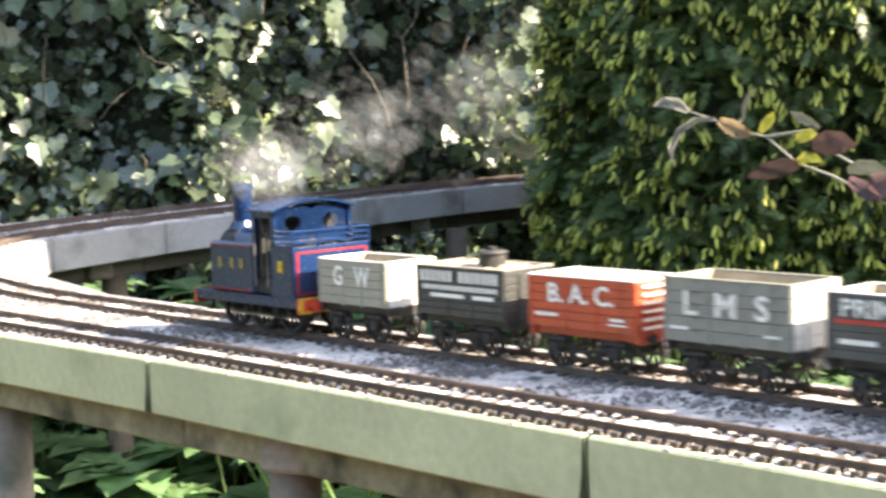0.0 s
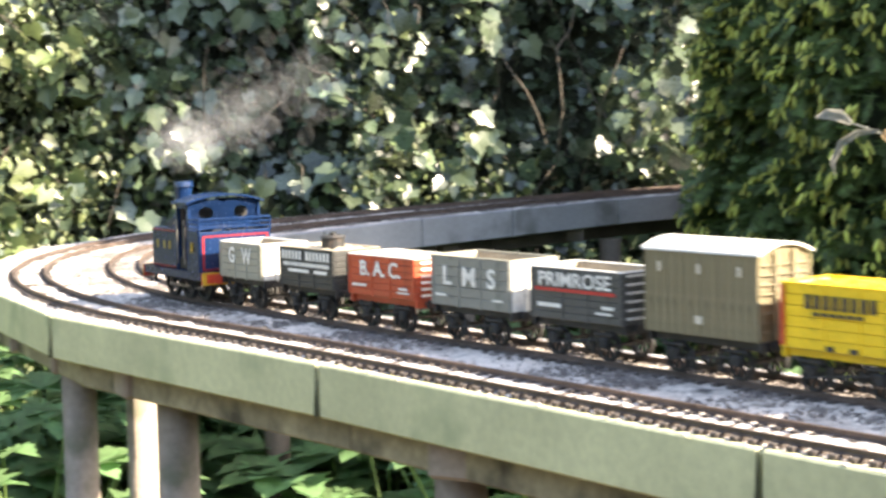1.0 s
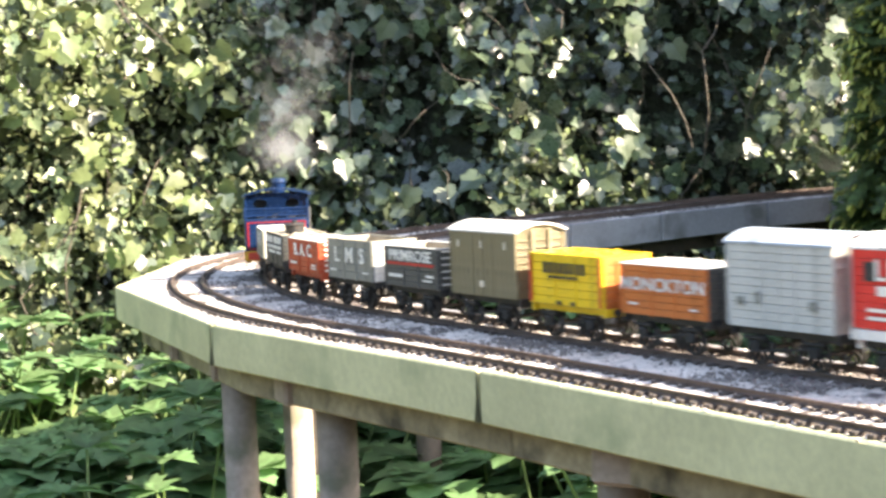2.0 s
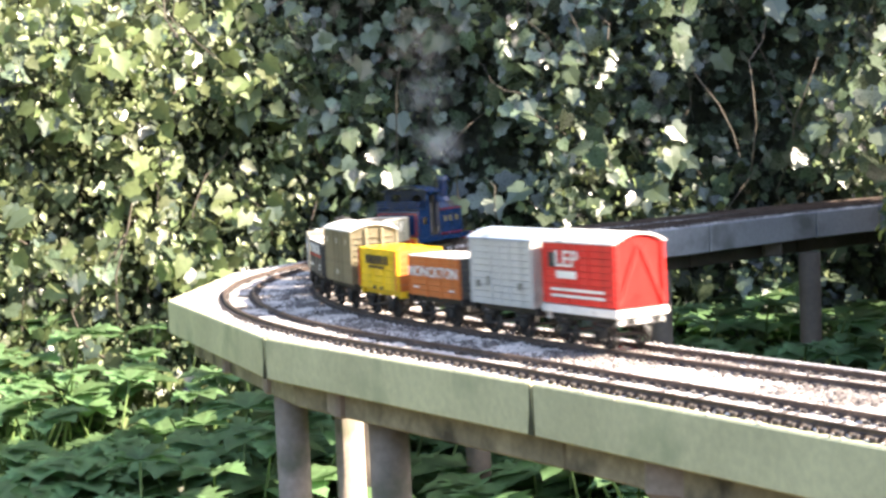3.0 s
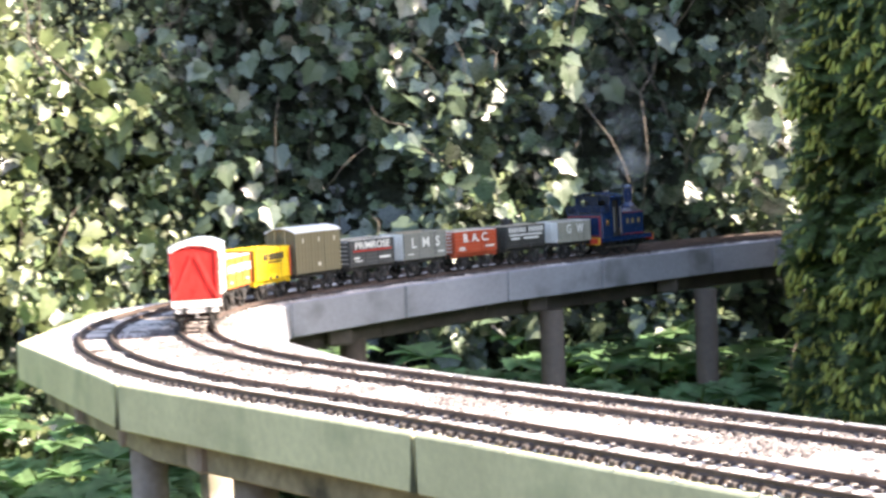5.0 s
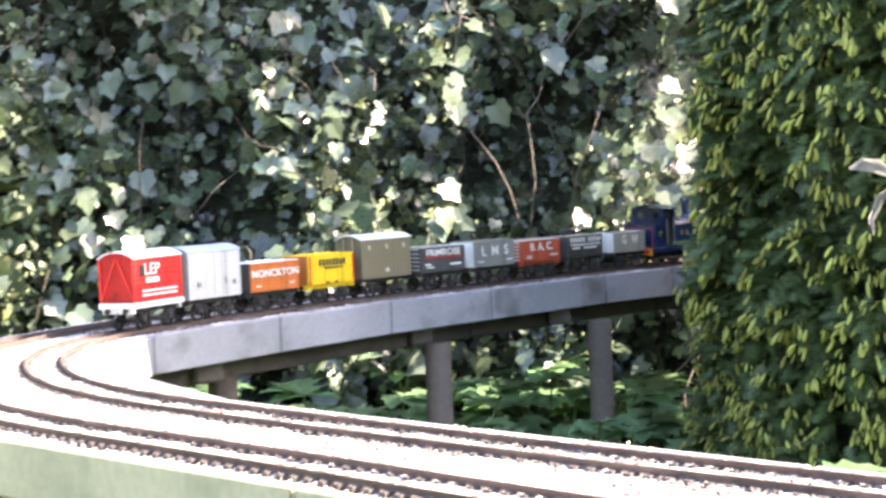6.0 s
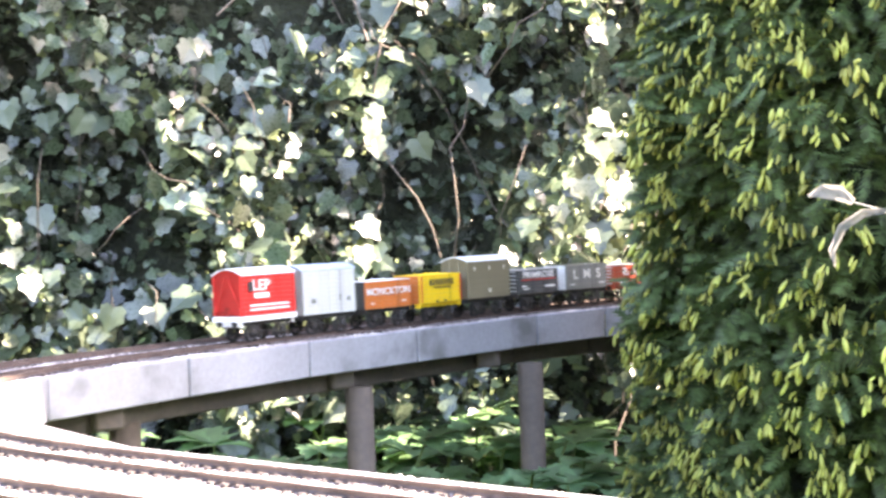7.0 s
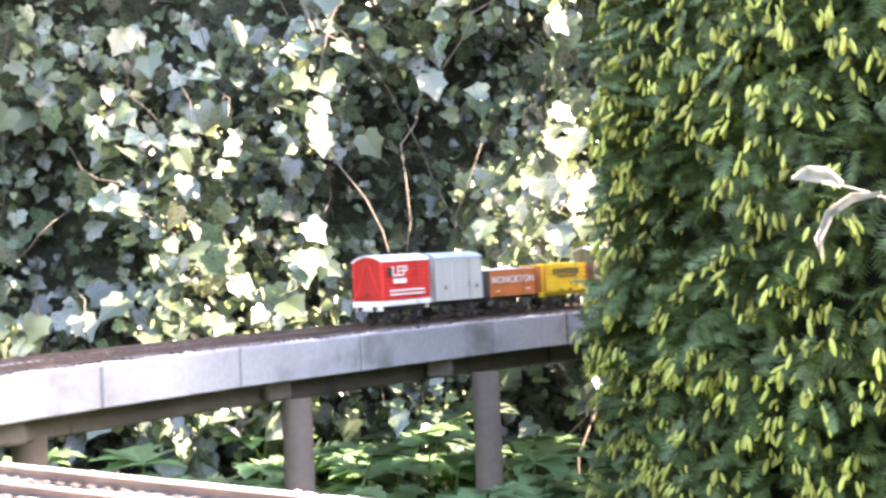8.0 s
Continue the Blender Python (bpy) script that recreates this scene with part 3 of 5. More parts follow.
def open_wagon(name, body_mat, top, planks, label, load=None, end_mat=None, ends_ironed=True, bottom=0.0255, half_w=0.0235, beam_mat=None, rim_mat=None, door_mat=None):
    thing = tagged(new(name), label, "model wagon", group="wagons of the train")
    running_gear(thing, beam_mat or body_mat, sole_mat=beam_mat)
    part("floor", box(bmesh.new(), 0, 0, bottom + 0.0008, LENGTH - 0.002, 2 * half_w - 0.002, 0.002), PLANK_IN, thing)
    for s in (-1, 1):
        planked_side(thing, body_mat, LENGTH, s * (half_w - 0.0011), bottom, top, planks)
        # backing boards added to keep sunlight out of the plank gaps
        part("inner_lining", box(bmesh.new(), 0, s * (half_w - 0.0027), (bottom + top) / 2, LENGTH - 0.006, 0.0008, top - bottom - 0.001), PLANK_IN, thing)
        part("inner_end_lining", box(bmesh.new(), s * (LENGTH / 2 - 0.0027), 0, (bottom + top) / 2, 0.0008, 2 * half_w - 0.008, top - bottom - 0.001), PLANK_IN, thing)
        planks_of(thing, door_mat or body_mat, 0.0022, 0.0010, top - bottom, [(x, s * (half_w + 0.0003), (bottom + top) / 2 - dz) for x, dz in ((-0.013, 0.001), (0.013, 0.001), (-0.0455, 0), (0.0455, 0))], name="iron_strap")
        h = (top - bottom) / planks
        planks_of(thing, end_mat or body_mat, 0.0022, 2 * half_w - 0.0046, h, [(s * (LENGTH / 2 - 0.0011), 0, bottom + h * (i + 0.5)) for i in range(planks)], name="end_plank")
        bm = bmesh.new()
        for y in (-0.009, 0.009):
            box(bm, s * (LENGTH / 2 + 0.0006), y, (bottom + top) / 2 - 0.002, 0.0014, 0.003, top - bottom - 0.001, 0.0003)
        part("end_stanchion", bm, end_mat or body_mat, thing)
    bm = bmesh.new()
    for s in (-1, 1):
        box(bm, 0, s * (half_w - 0.0011), top + 0.0003, LENGTH, 0.0030, 0.0008, 0.0002)
        box(bm, s * (LENGTH / 2 - 0.0011), 0, top + 0.0003, 0.0026, 2 * half_w - 0.0034, 0.0008, 0.0002)
    part("top_capping", bm, rim_mat or body_mat, thing)
    if load:
        bm = bmesh.new()
        bmesh.ops.create_grid(bm, x_segments=26, y_segments=14, size=0.5, matrix=Matrix.Translation((0, 0, top - 0.003)) @ Matrix.Diagonal((LENGTH - 0.0048, 2 * half_w - 0.0048, 1, 1)))
        for v in bm.verts:
            r = max(0, 1 - (abs(v.co.x) / 0.046) ** 4) * max(0, 1 - (abs(v.co.y) / 0.023) ** 4)
            v.co.z += r * (0.004 + 0.0035 * noise.noise(v.co * 170)) + 0.001 * noise.noise(v.co * 400)
        part("load", bm, load[0], thing, load[1])
    return thing


def arc_roof(bm, length, half_w, eave, rise, thick=0.0016, n=12):
    rows = []
    for x in (-length / 2, length / 2):
        row = []
        for t in (0, 1):
            for i in range(n + 1):
                a = -1 + 2 * i / n
                row.append(bm.verts.new((x, a * half_w, eave + rise * (1 - a * a) + t * thick)))
        rows.append(row)
    a, b, k = rows[0], rows[1], n + 1
    for i in range(n):
        bm.faces.new((a[i], b[i], b[i + 1], a[i + 1]))
        bm.faces.new((a[k + i], a[k + i + 1], b[k + i + 1], b[k + i]))
        bm.faces.new((a[i], a[i + 1], a[k + i + 1], a[k + i]))
        bm.faces.new((b[i], b[k + i], b[k + i + 1], b[i + 1]))
    for i in (0, n):
        bm.faces.new((a[i], a[k + i], b[k + i], b[i]))
    bmesh.ops.recalc_face_normals(bm, faces=bm.faces[:])
    return bm


def van(name, body_mat, roof_mat, eave, rise, label, end_mat=None, sole_mat=None, planks=9, upright=False, half_w=0.0245, braces=False, bottom=0.0255, side_mat=None):
    thing = tagged(new(name), label, "model van", group="wagons of the train")
    running_gear(thing, sole_mat or BLACK, sole_mat=None)
    for s in (-1, 1):
        # unseen backing, added to stop light leaking between planks
        part("inner_lining", box(bmesh.new(), 0, s * (half_w - 0.0027), (bottom + eave) / 2, LENGTH - 0.006, 0.0008, eave - bottom - 0.001), PLANK_IN, thing)
        if upright:
            n = 14
            planks_of(thing, side_mat or body_mat, LENGTH / n - 0.0003, 0.0022, eave - bottom,
                      [(-LENGTH / 2 + LENGTH * (i + 0.5) / n, s * (half_w - 0.0011), (bottom + eave) / 2) for i in range(n)])
        else:
            planked_side(thing, side_mat or body_mat, LENGTH, s * (half_w - 0.0011), bottom, eave, planks)
        planks_of(thing, side_mat or body_mat, 0.0018, 0.0010, eave - bottom - 0.002, [(x, s * (half_w + 0.0003), (bottom + eave) / 2) for x in (-0.014, 0.0, 0.014, -0.046, 0.046)], name="door_batten")
        # the end follows the roof's curve
        bm = bmesh.new()
        x = s * (LENGTH / 2 - 0.0012)
        n = 12
        low = [bm.verts.new((x, -half_w + 0.002 + (2 * half_w - 0.004) * i / n, bottom)) for i in range(n + 1)]
        up = [bm.verts.new((x, v.co.y, eave + rise * (1 - (v.co.y / half_w) ** 2))) for v in low]
        for i in range(n):
            bm.faces.new((low[i], low[i + 1], up[i + 1], up[i]))
        bmesh.ops.solidify(bm, geom=bm.faces[:], thickness=0.002)
        bmesh.ops.recalc_face_normals(bm, faces=bm.faces[:])
        part("end", bm, end_mat or body_mat, thing)
        bm = bmesh.new()
        xx = s * (LENGTH / 2 + 0.0008)
        if braces:
            for e in (-1, 1):
                m = Matrix.Translation((xx, e * 0.0115, (bottom + eave) / 2 + 0.001)) @ Matrix.Rotation(e * radians(24), 4, "X")
                bmesh.ops.create_cube(bm, size=1, matrix=m @ Matrix.Diagonal((0.0010, 0.0016, (eave - bottom) * 1.02, 1)))
            for y in (-0.0225, 0.0225):
                box(bm, xx, y, (bottom + eave) / 2, 0.0012, 0.0016, eave - bottom)
        else:
            for y in (-0.0085, 0.0085):
                box(bm, xx, y, (bottom + eave) / 2 + 0.002, 0.0014, 0.0024, eave - bottom + 0.002, 0.0003)
            k = 9
            for i in range(1, k):
                box(bm, s * (LENGTH / 2), 0, bottom + (eave - bottom) * i / k, 0.0008, 2 * half_w - 0.006, 0.0005)
        part("end_framing", bm, end_mat or body_mat, thing)
    part("roof", arc_roof(bmesh.new(), LENGTH + 0.003, half_w + 0.001, eave, rise), roof_mat, thing)
    return thing


TRAIN = []      # things from the engine backwards


def wagons():
    # end_mat is white to put direct sun into the end's colour
    w = open_wagon("open_wagon", GREY_LIGHT, 0.0565, 5, "light grey open wagon with faded white letters", end_mat=OFF_WHITE, rim_mat=OFF_WHITE, beam_mat=BLACK, door_mat=GREY_LIGHT)
    both_sides(w, "G   W", 0.045, 0.019, WHITE, 0.0235)
    TRAIN.append(w)

    w = open_wagon("coal_wagon", CHARCOAL, 0.0575, 7, "black open wagon crowded with white lettering", beam_mat=BLACK, rim_mat=PLANK_IN, load=(PLANK_IN, "pale bare load"))
    for s in (-1, 1):
        rows = [(x, 0.0515, 0.0034, 0.0072) for x in np.arange(-0.039, 0.041, 0.0060) if abs(x - 0.005) > 0.003]
        rows += [(x, 0.0440, 0.0026, 0.0032) for x in np.arange(-0.039, 0.041, 0.0040)]
        rows += [(-0.026, 0.0388, 0.022, 0.0026), (0.012, 0.0388, 0.036, 0.0026)]
        bars(w, rows, s * (0.0235 + 0.0009), WHITE, s)
    bm = bmesh.new()
    rod(bm, (-0.014, 0.004, 0.052), (-0.014, 0.004, 0.0665), 0.010, 18)
    rod(bm, (-0.014, 0.004, 0.0665), (-0.014, 0.004, 0.0680), 0.0115, 18, 0.0095)
    rod(bm, (-0.014, 0.004, 0.0680), (-0.014, 0.004, 0.0705), 0.003, 10)
    part("drum", bm, BLACK, w, "dark lidded drum standing in the wagon")
    TRAIN.append(w)

    w = open_wagon("open_wagon", RED_OXIDE, 0.0570, 6, "red open wagon with white initials and ironwork", beam_mat=RED_OXIDE, rim_mat=OFF_WHITE, load=(PLANK_IN, "pale bare load"))
    both_sides(w, "B. A. C.", 0.0465, 0.0165, WHITE, 0.0235, 1.12)
    for s in (-1, 1):
        bars(w, [(-0.032, 0.0335, 0.012, 0.0018), (0.030, 0.0335, 0.020, 0.0022), (-0.032, 0.0305, 0.016, 0.0012)], s * 0.0245, WHITE, s)
        bm = bmesh.new()
        for z in np.linspace(0.029, 0.054, 6):
            box(bm, s * (LENGTH / 2 + 0.0012), 0, z, 0.0008, 0.036, 0.0018)
        part("end_bars", bm, WHITE, w, "pale iron bars across the end")
    TRAIN.append(w)

    # white end_mat again stands for sunlit ends on a grey wagon
    w = open_wagon("open_wagon", GREY_MID, 0.0620, 5, "mid-grey open wagon with large white initials", end_mat=OFF_WHITE, beam_mat=BLACK, rim_mat=GREY_LIGHT)
    both_sides(w, "L  M  S", 0.0475, 0.0195, WHITE, 0.0235, 1.15)
    for s in (-1, 1):
        bars(w, [(-0.034, 0.033, 0.012, 0.0016), (0.034, 0.0335, 0.014, 0.002)], s * 0.0245, WHITE, s)
    TRAIN.append(w)

    w = open_wagon("coal_wagon", SLATE, 0.0605, 7, "dark grey coal wagon with red-shaded white name", end_mat=SLATE, beam_mat=BLACK, rim_mat=OFF_WHITE)
    for s in (-1, 1):
        bars(w, [(0.0, 0.0458, 0.082, 0.0022)], s * 0.0243, RED_INK, s, "red_line", "red line under the name")
        bars(w, [(-0.034, 0.0365, 0.012, 0.0022), (0.026, 0.0350, 0.024, 0.0028), (-0.030, 0.0325, 0.016, 0.0015)], s * 0.0245, WHITE, s)
        bm = bmesh.new()
        for z in np.linspace(0.030, 0.0585, 6):
            box(bm, s * (LENGTH / 2 + 0.0010), 0, z, 0.0008, 0.040, 0.0014)
        part("end_bars", bm, OFF_WHITE, w, "white lines between the end planks")
    both_sides(w, "PRIMROSE", 0.0525, 0.0135, WHITE, 0.0237, 1.22, bold=0.0002)
    TRAIN.append(w)

    # both ends carry sunlight in their lighter olive
    w = van("covered_van", OLIVE, ROOF_WHITE, 0.0780, 0.0062, "tall brown-olive covered van with a pale roof", end_mat=OLIVE_SUNLIT, upright=True)
    for s in (-1, 1):
        bars(w, [(-s * -0.033, 0.068, 0.0025, 0.006), (0.0, 0.068, 0.0025, 0.006), (-s * 0.033, 0.068, 0.0025, 0.006), (0.0, 0.036, 0.006, 0.005)], s * 0.0258, BUFF, s, label="faint worn lettering")
    TRAIN.append(w)

    w = open_wagon("open_wagon", YELLOW, 0.0640, 6, "bright yellow open wagon with black-lettered name", end_mat=ORANGE, beam_mat=YELLOW, rim_mat=YELLOW, load=(YELLOW, "pale yellow sheeted load"))
    for s in (-1, 1):
        rows = [(x, 0.0540, 0.0042, 0.0085) for x in np.arange(-0.024, 0.026, 0.0070)] + [(x, 0.0470, 0.0048, 0.0022) for x in np.arange(-0.014, 0.02, 0.0065)]
        rows += [(-0.010, 0.0275, 0.006, 0.003), (0.008, 0.0275, 0.006, 0.003)]
        bars(w, rows, s * 0.0245, BLACK_INK, s)
        bars(w, [(-0.0445, 0.045, 0.0032, 0.036), (0.0445, 0.045, 0.0032, 0.036)], s * 0.0245, LOCO_RED, s, "corner_band", "red corner band")
    TRAIN.append(w)

    w = open_wagon("open_wagon", ORANGE, 0.0615, 7, "rusty orange open wagon with a white name", end_mat=SLATE, beam_mat=BLACK, rim_mat=OFF_WHITE, load=(OFF_WHITE, "pale lime load"))
    for s in (-1, 1):
        rows = [(0.032, 0.0335, 0.010, 0.0018), (-0.034, 0.0325, 0.008, 0.0015)]
        bars(w, rows, s * 0.0245, OFF_WHITE, s)
    both_sides(w, "MONCKTON", 0.0475, 0.0130, OFF_WHITE, 0.0237, 1.2, bold=0.0002)
    TRAIN.append(w)

    w = van("covered_van", VAN_GREY, ROOF_BLUE, 0.0810, 0.0070, "pale grey covered van with a blue-grey roof", end_mat=OFF_WHITE, planks=10)
    for s in (-1, 1):
        bars(w, [(0.018, 0.046, 0.004, 0.008), (-0.030, 0.043, 0.006, 0.006), (0.034, 0.043, 0.006, 0.006)], s * 0.0258, GREY_MID, s, label="faint grey lettering")
    TRAIN.append(w)

    w = van("container_van", CRIMSON, ROOF_WHITE, 0.0815, 0.0075, "crimson white-roofed container on a white-soled flat wagon", braces=True, sole_mat=OFF_WHITE, bottom=0.0325)
    both_sides(w, "LEP", 0.0685, 0.0185, WHITE, 0.0247, 1.15, x=-0.014, bold=0.0002)
    for s in (-1, 1):
        bars(w, [(s * 0.014, 0.0565, 0.026, 0.006), (0.0, 0.0445, 0.070, 0.0022), (0.0, 0.0395, 0.070, 0.0022)], s * 0.0258, WHITE, s)
        bars(w, [(s * -0.022 + s * 0.055, 0.068, 0.009, 0.012)], s * 0.0257, BLACK_INK, s, "notice_panel", "small black notice panel")
        part("white_solebar", box(bmesh.new(), 0, s * 0.0235, 0.0285, LENGTH, 0.003, 0.0065, 0.0004), OFF_WHITE, w, "white painted solebar")
        part("white_headstock", box(bmesh.new(), s * (LENGTH / 2 + 0.0016), 0, 0.0285, 0.0022, 0.050, 0.0065, 0.0004), OFF_WHITE, w, "white painted end beam")
    TRAIN.append(w)


ENGINE_SHORT, ENGINE_BROAD = 0.82, 1.44


def engine():
    """A small blue six-wheeled tank engine. Its middle is at the origin, chimney ahead."""
    e = tagged(new("tank_engine"), "blue live-steam tank engine with red and yellow lining", "model locomotive")
    half = 0.077
    part("running_plate", box(bmesh.new(), 0, 0, 0.0270, 2 * half, 0.052, 0.0020, 0.0004), LOCO_BLUE, e)
    for s in (-1, 1):
        part("valance", box(bmesh.new(), 0, s * 0.0250, 0.0235, 2 * half, 0.0014, 0.0055), LOCO_BLUE, e)
        part("frame", box(bmesh.new(), 0, s * 0.0115, 0.0195, 2 * half - 0.01, 0.002, 0.013), BLACK, e)
        bm = box(bmesh.new(), 0.020, s * 0.0205, 0.0465, 0.066, 0.0095, 0.0375, 0.002)
        tank = part("side_tank", bm, LOCO_BLUE, e)
        for x in (0.004, 0.018, 0.036):
            bm = box(bmesh.new(), x, s * 0.0256, 0.050, 0.005, 0.0006, 0.0075)
            part("number_shape", bm, NUMBER_WORN, tank, "worn yellow letter shape")
        for z in (0.0300, 0.0632):
            part("lining", box(bmesh.new(), 0.020, s * 0.0255, z, 0.060, 0.0004, 0.0010), LINING, tank, "thin red lining")
        # cab side: below, above and pillars leave an opening
        bm = bmesh.new()
        box(bm, -0.0530, s * 0.0245, 0.0465, 0.0300, 0.0018, 0.0375, 0.0004)
        box(bm, -0.0420, s * 0.0245, 0.0760, 0.0060, 0.0018, 0.0260)
        box(bm, -0.0150, s * 0.0245, 0.0760, 0.0040, 0.0018, 0.0260)
        box(bm, -0.0290, s * 0.0245, 0.0870, 0.0320, 0.0018, 0.0050)
        part("cab_side", bm, LOCO_BLUE, e)
        bm = box(bmesh.new(), -0.0530, s * 0.0257, 0.0500, 0.0075, 0.0006, 0.0090, 0.0002)
        part("number_plate", bm, BRASS, e, "brass plate on the bunker side")
        bm = bmesh.new()
        rod(bm, (-0.036, s * 0.0262, 0.034), (-0.036, s * 0.0262, 0.074), 0.0007, 6)
        rod(bm, (-0.018, s * 0.0262, 0.034), (-0.018, s * 0.0262, 0.074), 0.0007, 6)
        part("handrail", bm, STEEL, e)
        for x in (-0.045, 0.052):
            bm = box(bmesh.new(), x, s * 0.0235, 0.0135, 0.011, 0.004, 0.0012)
            box(bm, x + 0.004, s * 0.0225, 0.019, 0.0012, 0.002, 0.012)
            part("footstep", bm, BLACK, e)
    bm = bmesh.new()
    rod(bm, (-0.012, 0, 0.0555), (0.050, 0, 0.0555), 0.0180, 28)
    part("boiler", bm, LOCO_BLUE, e)
    bm = bmesh.new()
    rod(bm, (0.050, 0, 0.0550), (0.068, 0, 0.0550), 0.0190, 28)
    rod(bm, (0.068, 0, 0.0550), (0.0695, 0, 0.0550), 0.0160, 24)
    rod(bm, (0.0695, 0, 0.0550), (0.0730, 0, 0.0550), 0.0020, 8)
    box(bm, 0.059, 0, 0.036, 0.018, 0.030, 0.016)
    part("smokebox", bm, BLACK, e)
    bm = bmesh.new()
    rod(bm, (0.059, 0, 0.0715), (0.059, 0, 0.0775), 0.0120, 20, 0.0082)
    rod(bm, (0.059, 0, 0.0775), (0.059, 0, 0.1010), 0.0076, 20, 0.0086)
    rod(bm, (0.059, 0, 0.1010), (0.059, 0, 0.1060), 0.0102, 20, 0.0094)
    part("chimney", bm, LOCO_BLUE, e)
    bm = bmesh.new()
    rod(bm, (0.020, 0, 0.0715), (0.020, 0, 0.0800), 0.0080, 20)
    bmesh.ops.create_uvsphere(bm, u_segments=20, v_segments=10, radius=0.0080, matrix=Matrix.Translation((0.020, 0, 0.0800)))
    part("dome", bm, LOCO_BLUE, e)
    bm = bmesh.new()
    for y in (-0.003, 0.003):
        rod(bm, (-0.004, y, 0.0725), (-0.004, y, 0.0850), 0.0018, 10, 0.0024)
    part("safety_valve", bm, BRASS, e)
    # cab front and back sheets with round windows
    for x, name in ((-0.0130, "cab_front"), (-0.0430, "cab_back")):
        bm = bmesh.new()
        n, ring = 16, 20
        zc, r = 0.0800, 0.0053
        for y0, y1 in ((-0.0250, 0.0), (0.0, 0.0250)):
            c = Vector((x, (y0 + y1) / 2, zc))
            inner, outer = [], []
            for i in range(ring):
                a = 2 * math.pi * i / ring
                dy, dz = math.cos(a), math.sin(a)
                inner.append(bm.verts.new((x, c.y + r * dy, c.z + r * dz)))
                k = min(0.0125 / max(abs(dy), 1e-6), (0.0115 if dz > 0 else 0.0120) / max(abs(dz), 1e-6))
                yy = c.y + k * dy
                top = 0.0890 + 0.0055 * (1 - (yy / 0.027) ** 2)
                outer.append(bm.verts.new((x, yy, min(c.z + k * dz, top) if dz > 0 else c.z + k * dz)))
            for i in range(ring):
                bm.faces.new((inner[i], inner[(i + 1) % ring], outer[(i + 1) % ring], outer[i]))
        bmesh.ops.solidify(bm, geom=bm.faces[:], thickness=0.0014)
        box(bm, x, 0, 0.0675 if x > -0.02 else 0.0660, 0.0014, 0.050, 0.0050)
        part(name, bm, LOCO_BLUE, e, "cab sheet with two round windows")
    part("cab_roof", arc_roof(bmesh.new(), 0.040, 0.0275, 0.0885, 0.0070), LOCO_BLUE, e).location = (-0.028, 0, 0)
    bm = box(bmesh.new(), -0.020, 0, 0.060, 0.004, 0.046, 0.050)
    box(bm, -0.028, 0, 0.034, 0.030, 0.046, 0.010)
    part("backhead", bm, BLACK, e)
    # bunker with coal rails
    bm = box(bmesh.new(), -0.0690, 0, 0.0460, 0.0020, 0.0500, 0.0365, 0.0006)
    box(bm, -0.0560, 0, 0.040, 0.026, 0.047, 0.022)
    bunker = part("bunker", bm, LOCO_BLUE, e)
    bm = bmesh.new()
    for z, h in ((0.0300, 0.0014), (0.0600, 0.0014)):
        box(bm, -0.0702, 0, z, 0.0006, 0.0460, h)
    for y in (-0.0225, 0.0225):
        box(bm, -0.0702, y, 0.0450, 0.0006, 0.0014, 0.0300)
    part("lining", bm, LINING, bunker, "red lined panel")
    bm = bmesh.new()
    for z in (0.0672, 0.0712, 0.0752):
        rod(bm, (-0.0695, -0.0250, z), (-0.0695, 0.0250, z), 0.0009, 6)
        for s in (-1, 1):
            rod(bm, (-0.0695, s * 0.0250, z), (-0.0440, s * 0.0250, z), 0.0009, 6)
    for y in (-0.025, -0.0085, 0.0085, 0.025):
        rod(bm, (-0.0695, y, 0.0630), (-0.0695, y, 0.0756), 0.0007, 6)
    part("coal_rail", bm, LOCO_BLUE, bunker, "three bright blue coal rails")
    bm = bmesh.new()
    bmesh.ops.create_grid(bm, x_segments=14, y_segments=20, size=0.5, matrix=Matrix.Translation((-0.056, 0, 0.062)) @ Matrix.Diagonal((0.024, 0.046, 1, 1)))
    for v in bm.verts:
        v.co.z += 0.004 * noise.noise(v.co * 150) + 0.003
    part("coal", bm, COAL, e, "heap of black coal")
    for s in (-1, 1):
        bm = box(bmesh.new(), s * (half - 0.001), 0, 0.0225, 0.0028, 0.0520, 0.0110, 0.0005)
        beam = part("buffer_beam", bm, LOCO_RED, e, "red buffer beam with yellow edge")
        bm = bmesh.new()
        for z in (0.0275, 0.0175):
            box(bm, s * (half + 0.0006), 0, z, 0.0005, 0.0520, 0.0016)
        for y in (-0.0245, 0.0245):
            box(bm, s * (half + 0.0006), y, 0.0225, 0.0005, 0.0030, 0.0110)
        part("edge_lining", bm, LOCO_YELLOW, beam)
        for y in (-0.0160, 0.0160):
            bm = bmesh.new()
            rod(bm, (s * half, y, 0.0225), (s * (half + 0.0055), y, 0.0225), 0.0026, 12)
            rod(bm, (s * (half + 0.0055), y, 0.0225), (s * (half + 0.0070), y, 0.0225), 0.0044, 14)
            part("buffer", bm, LOCO_RED, e)
        bm = bmesh.new()
        rod(bm, (s * (half + 0.001), 0, 0.021), (s * (half + 0.007), 0, 0.018), 0.0012, 6)
        part("coupling_hook", bm, STEEL, e)
    for s in (-1, 1):
        bm = bmesh.new()
        rod(bm, (-0.043, s * 0.0160, 0.011), (0.041, s * 0.0160, 0.011), 0.0013, 6)
        part("coupling_rod", bm, STEEL, e)
    for ob in e.children_recursive:         # short and broad for its height
        round_thing = ob.name.split(".")[0] in ("boiler", "smokebox", "chimney", "dome", "safety_valve")
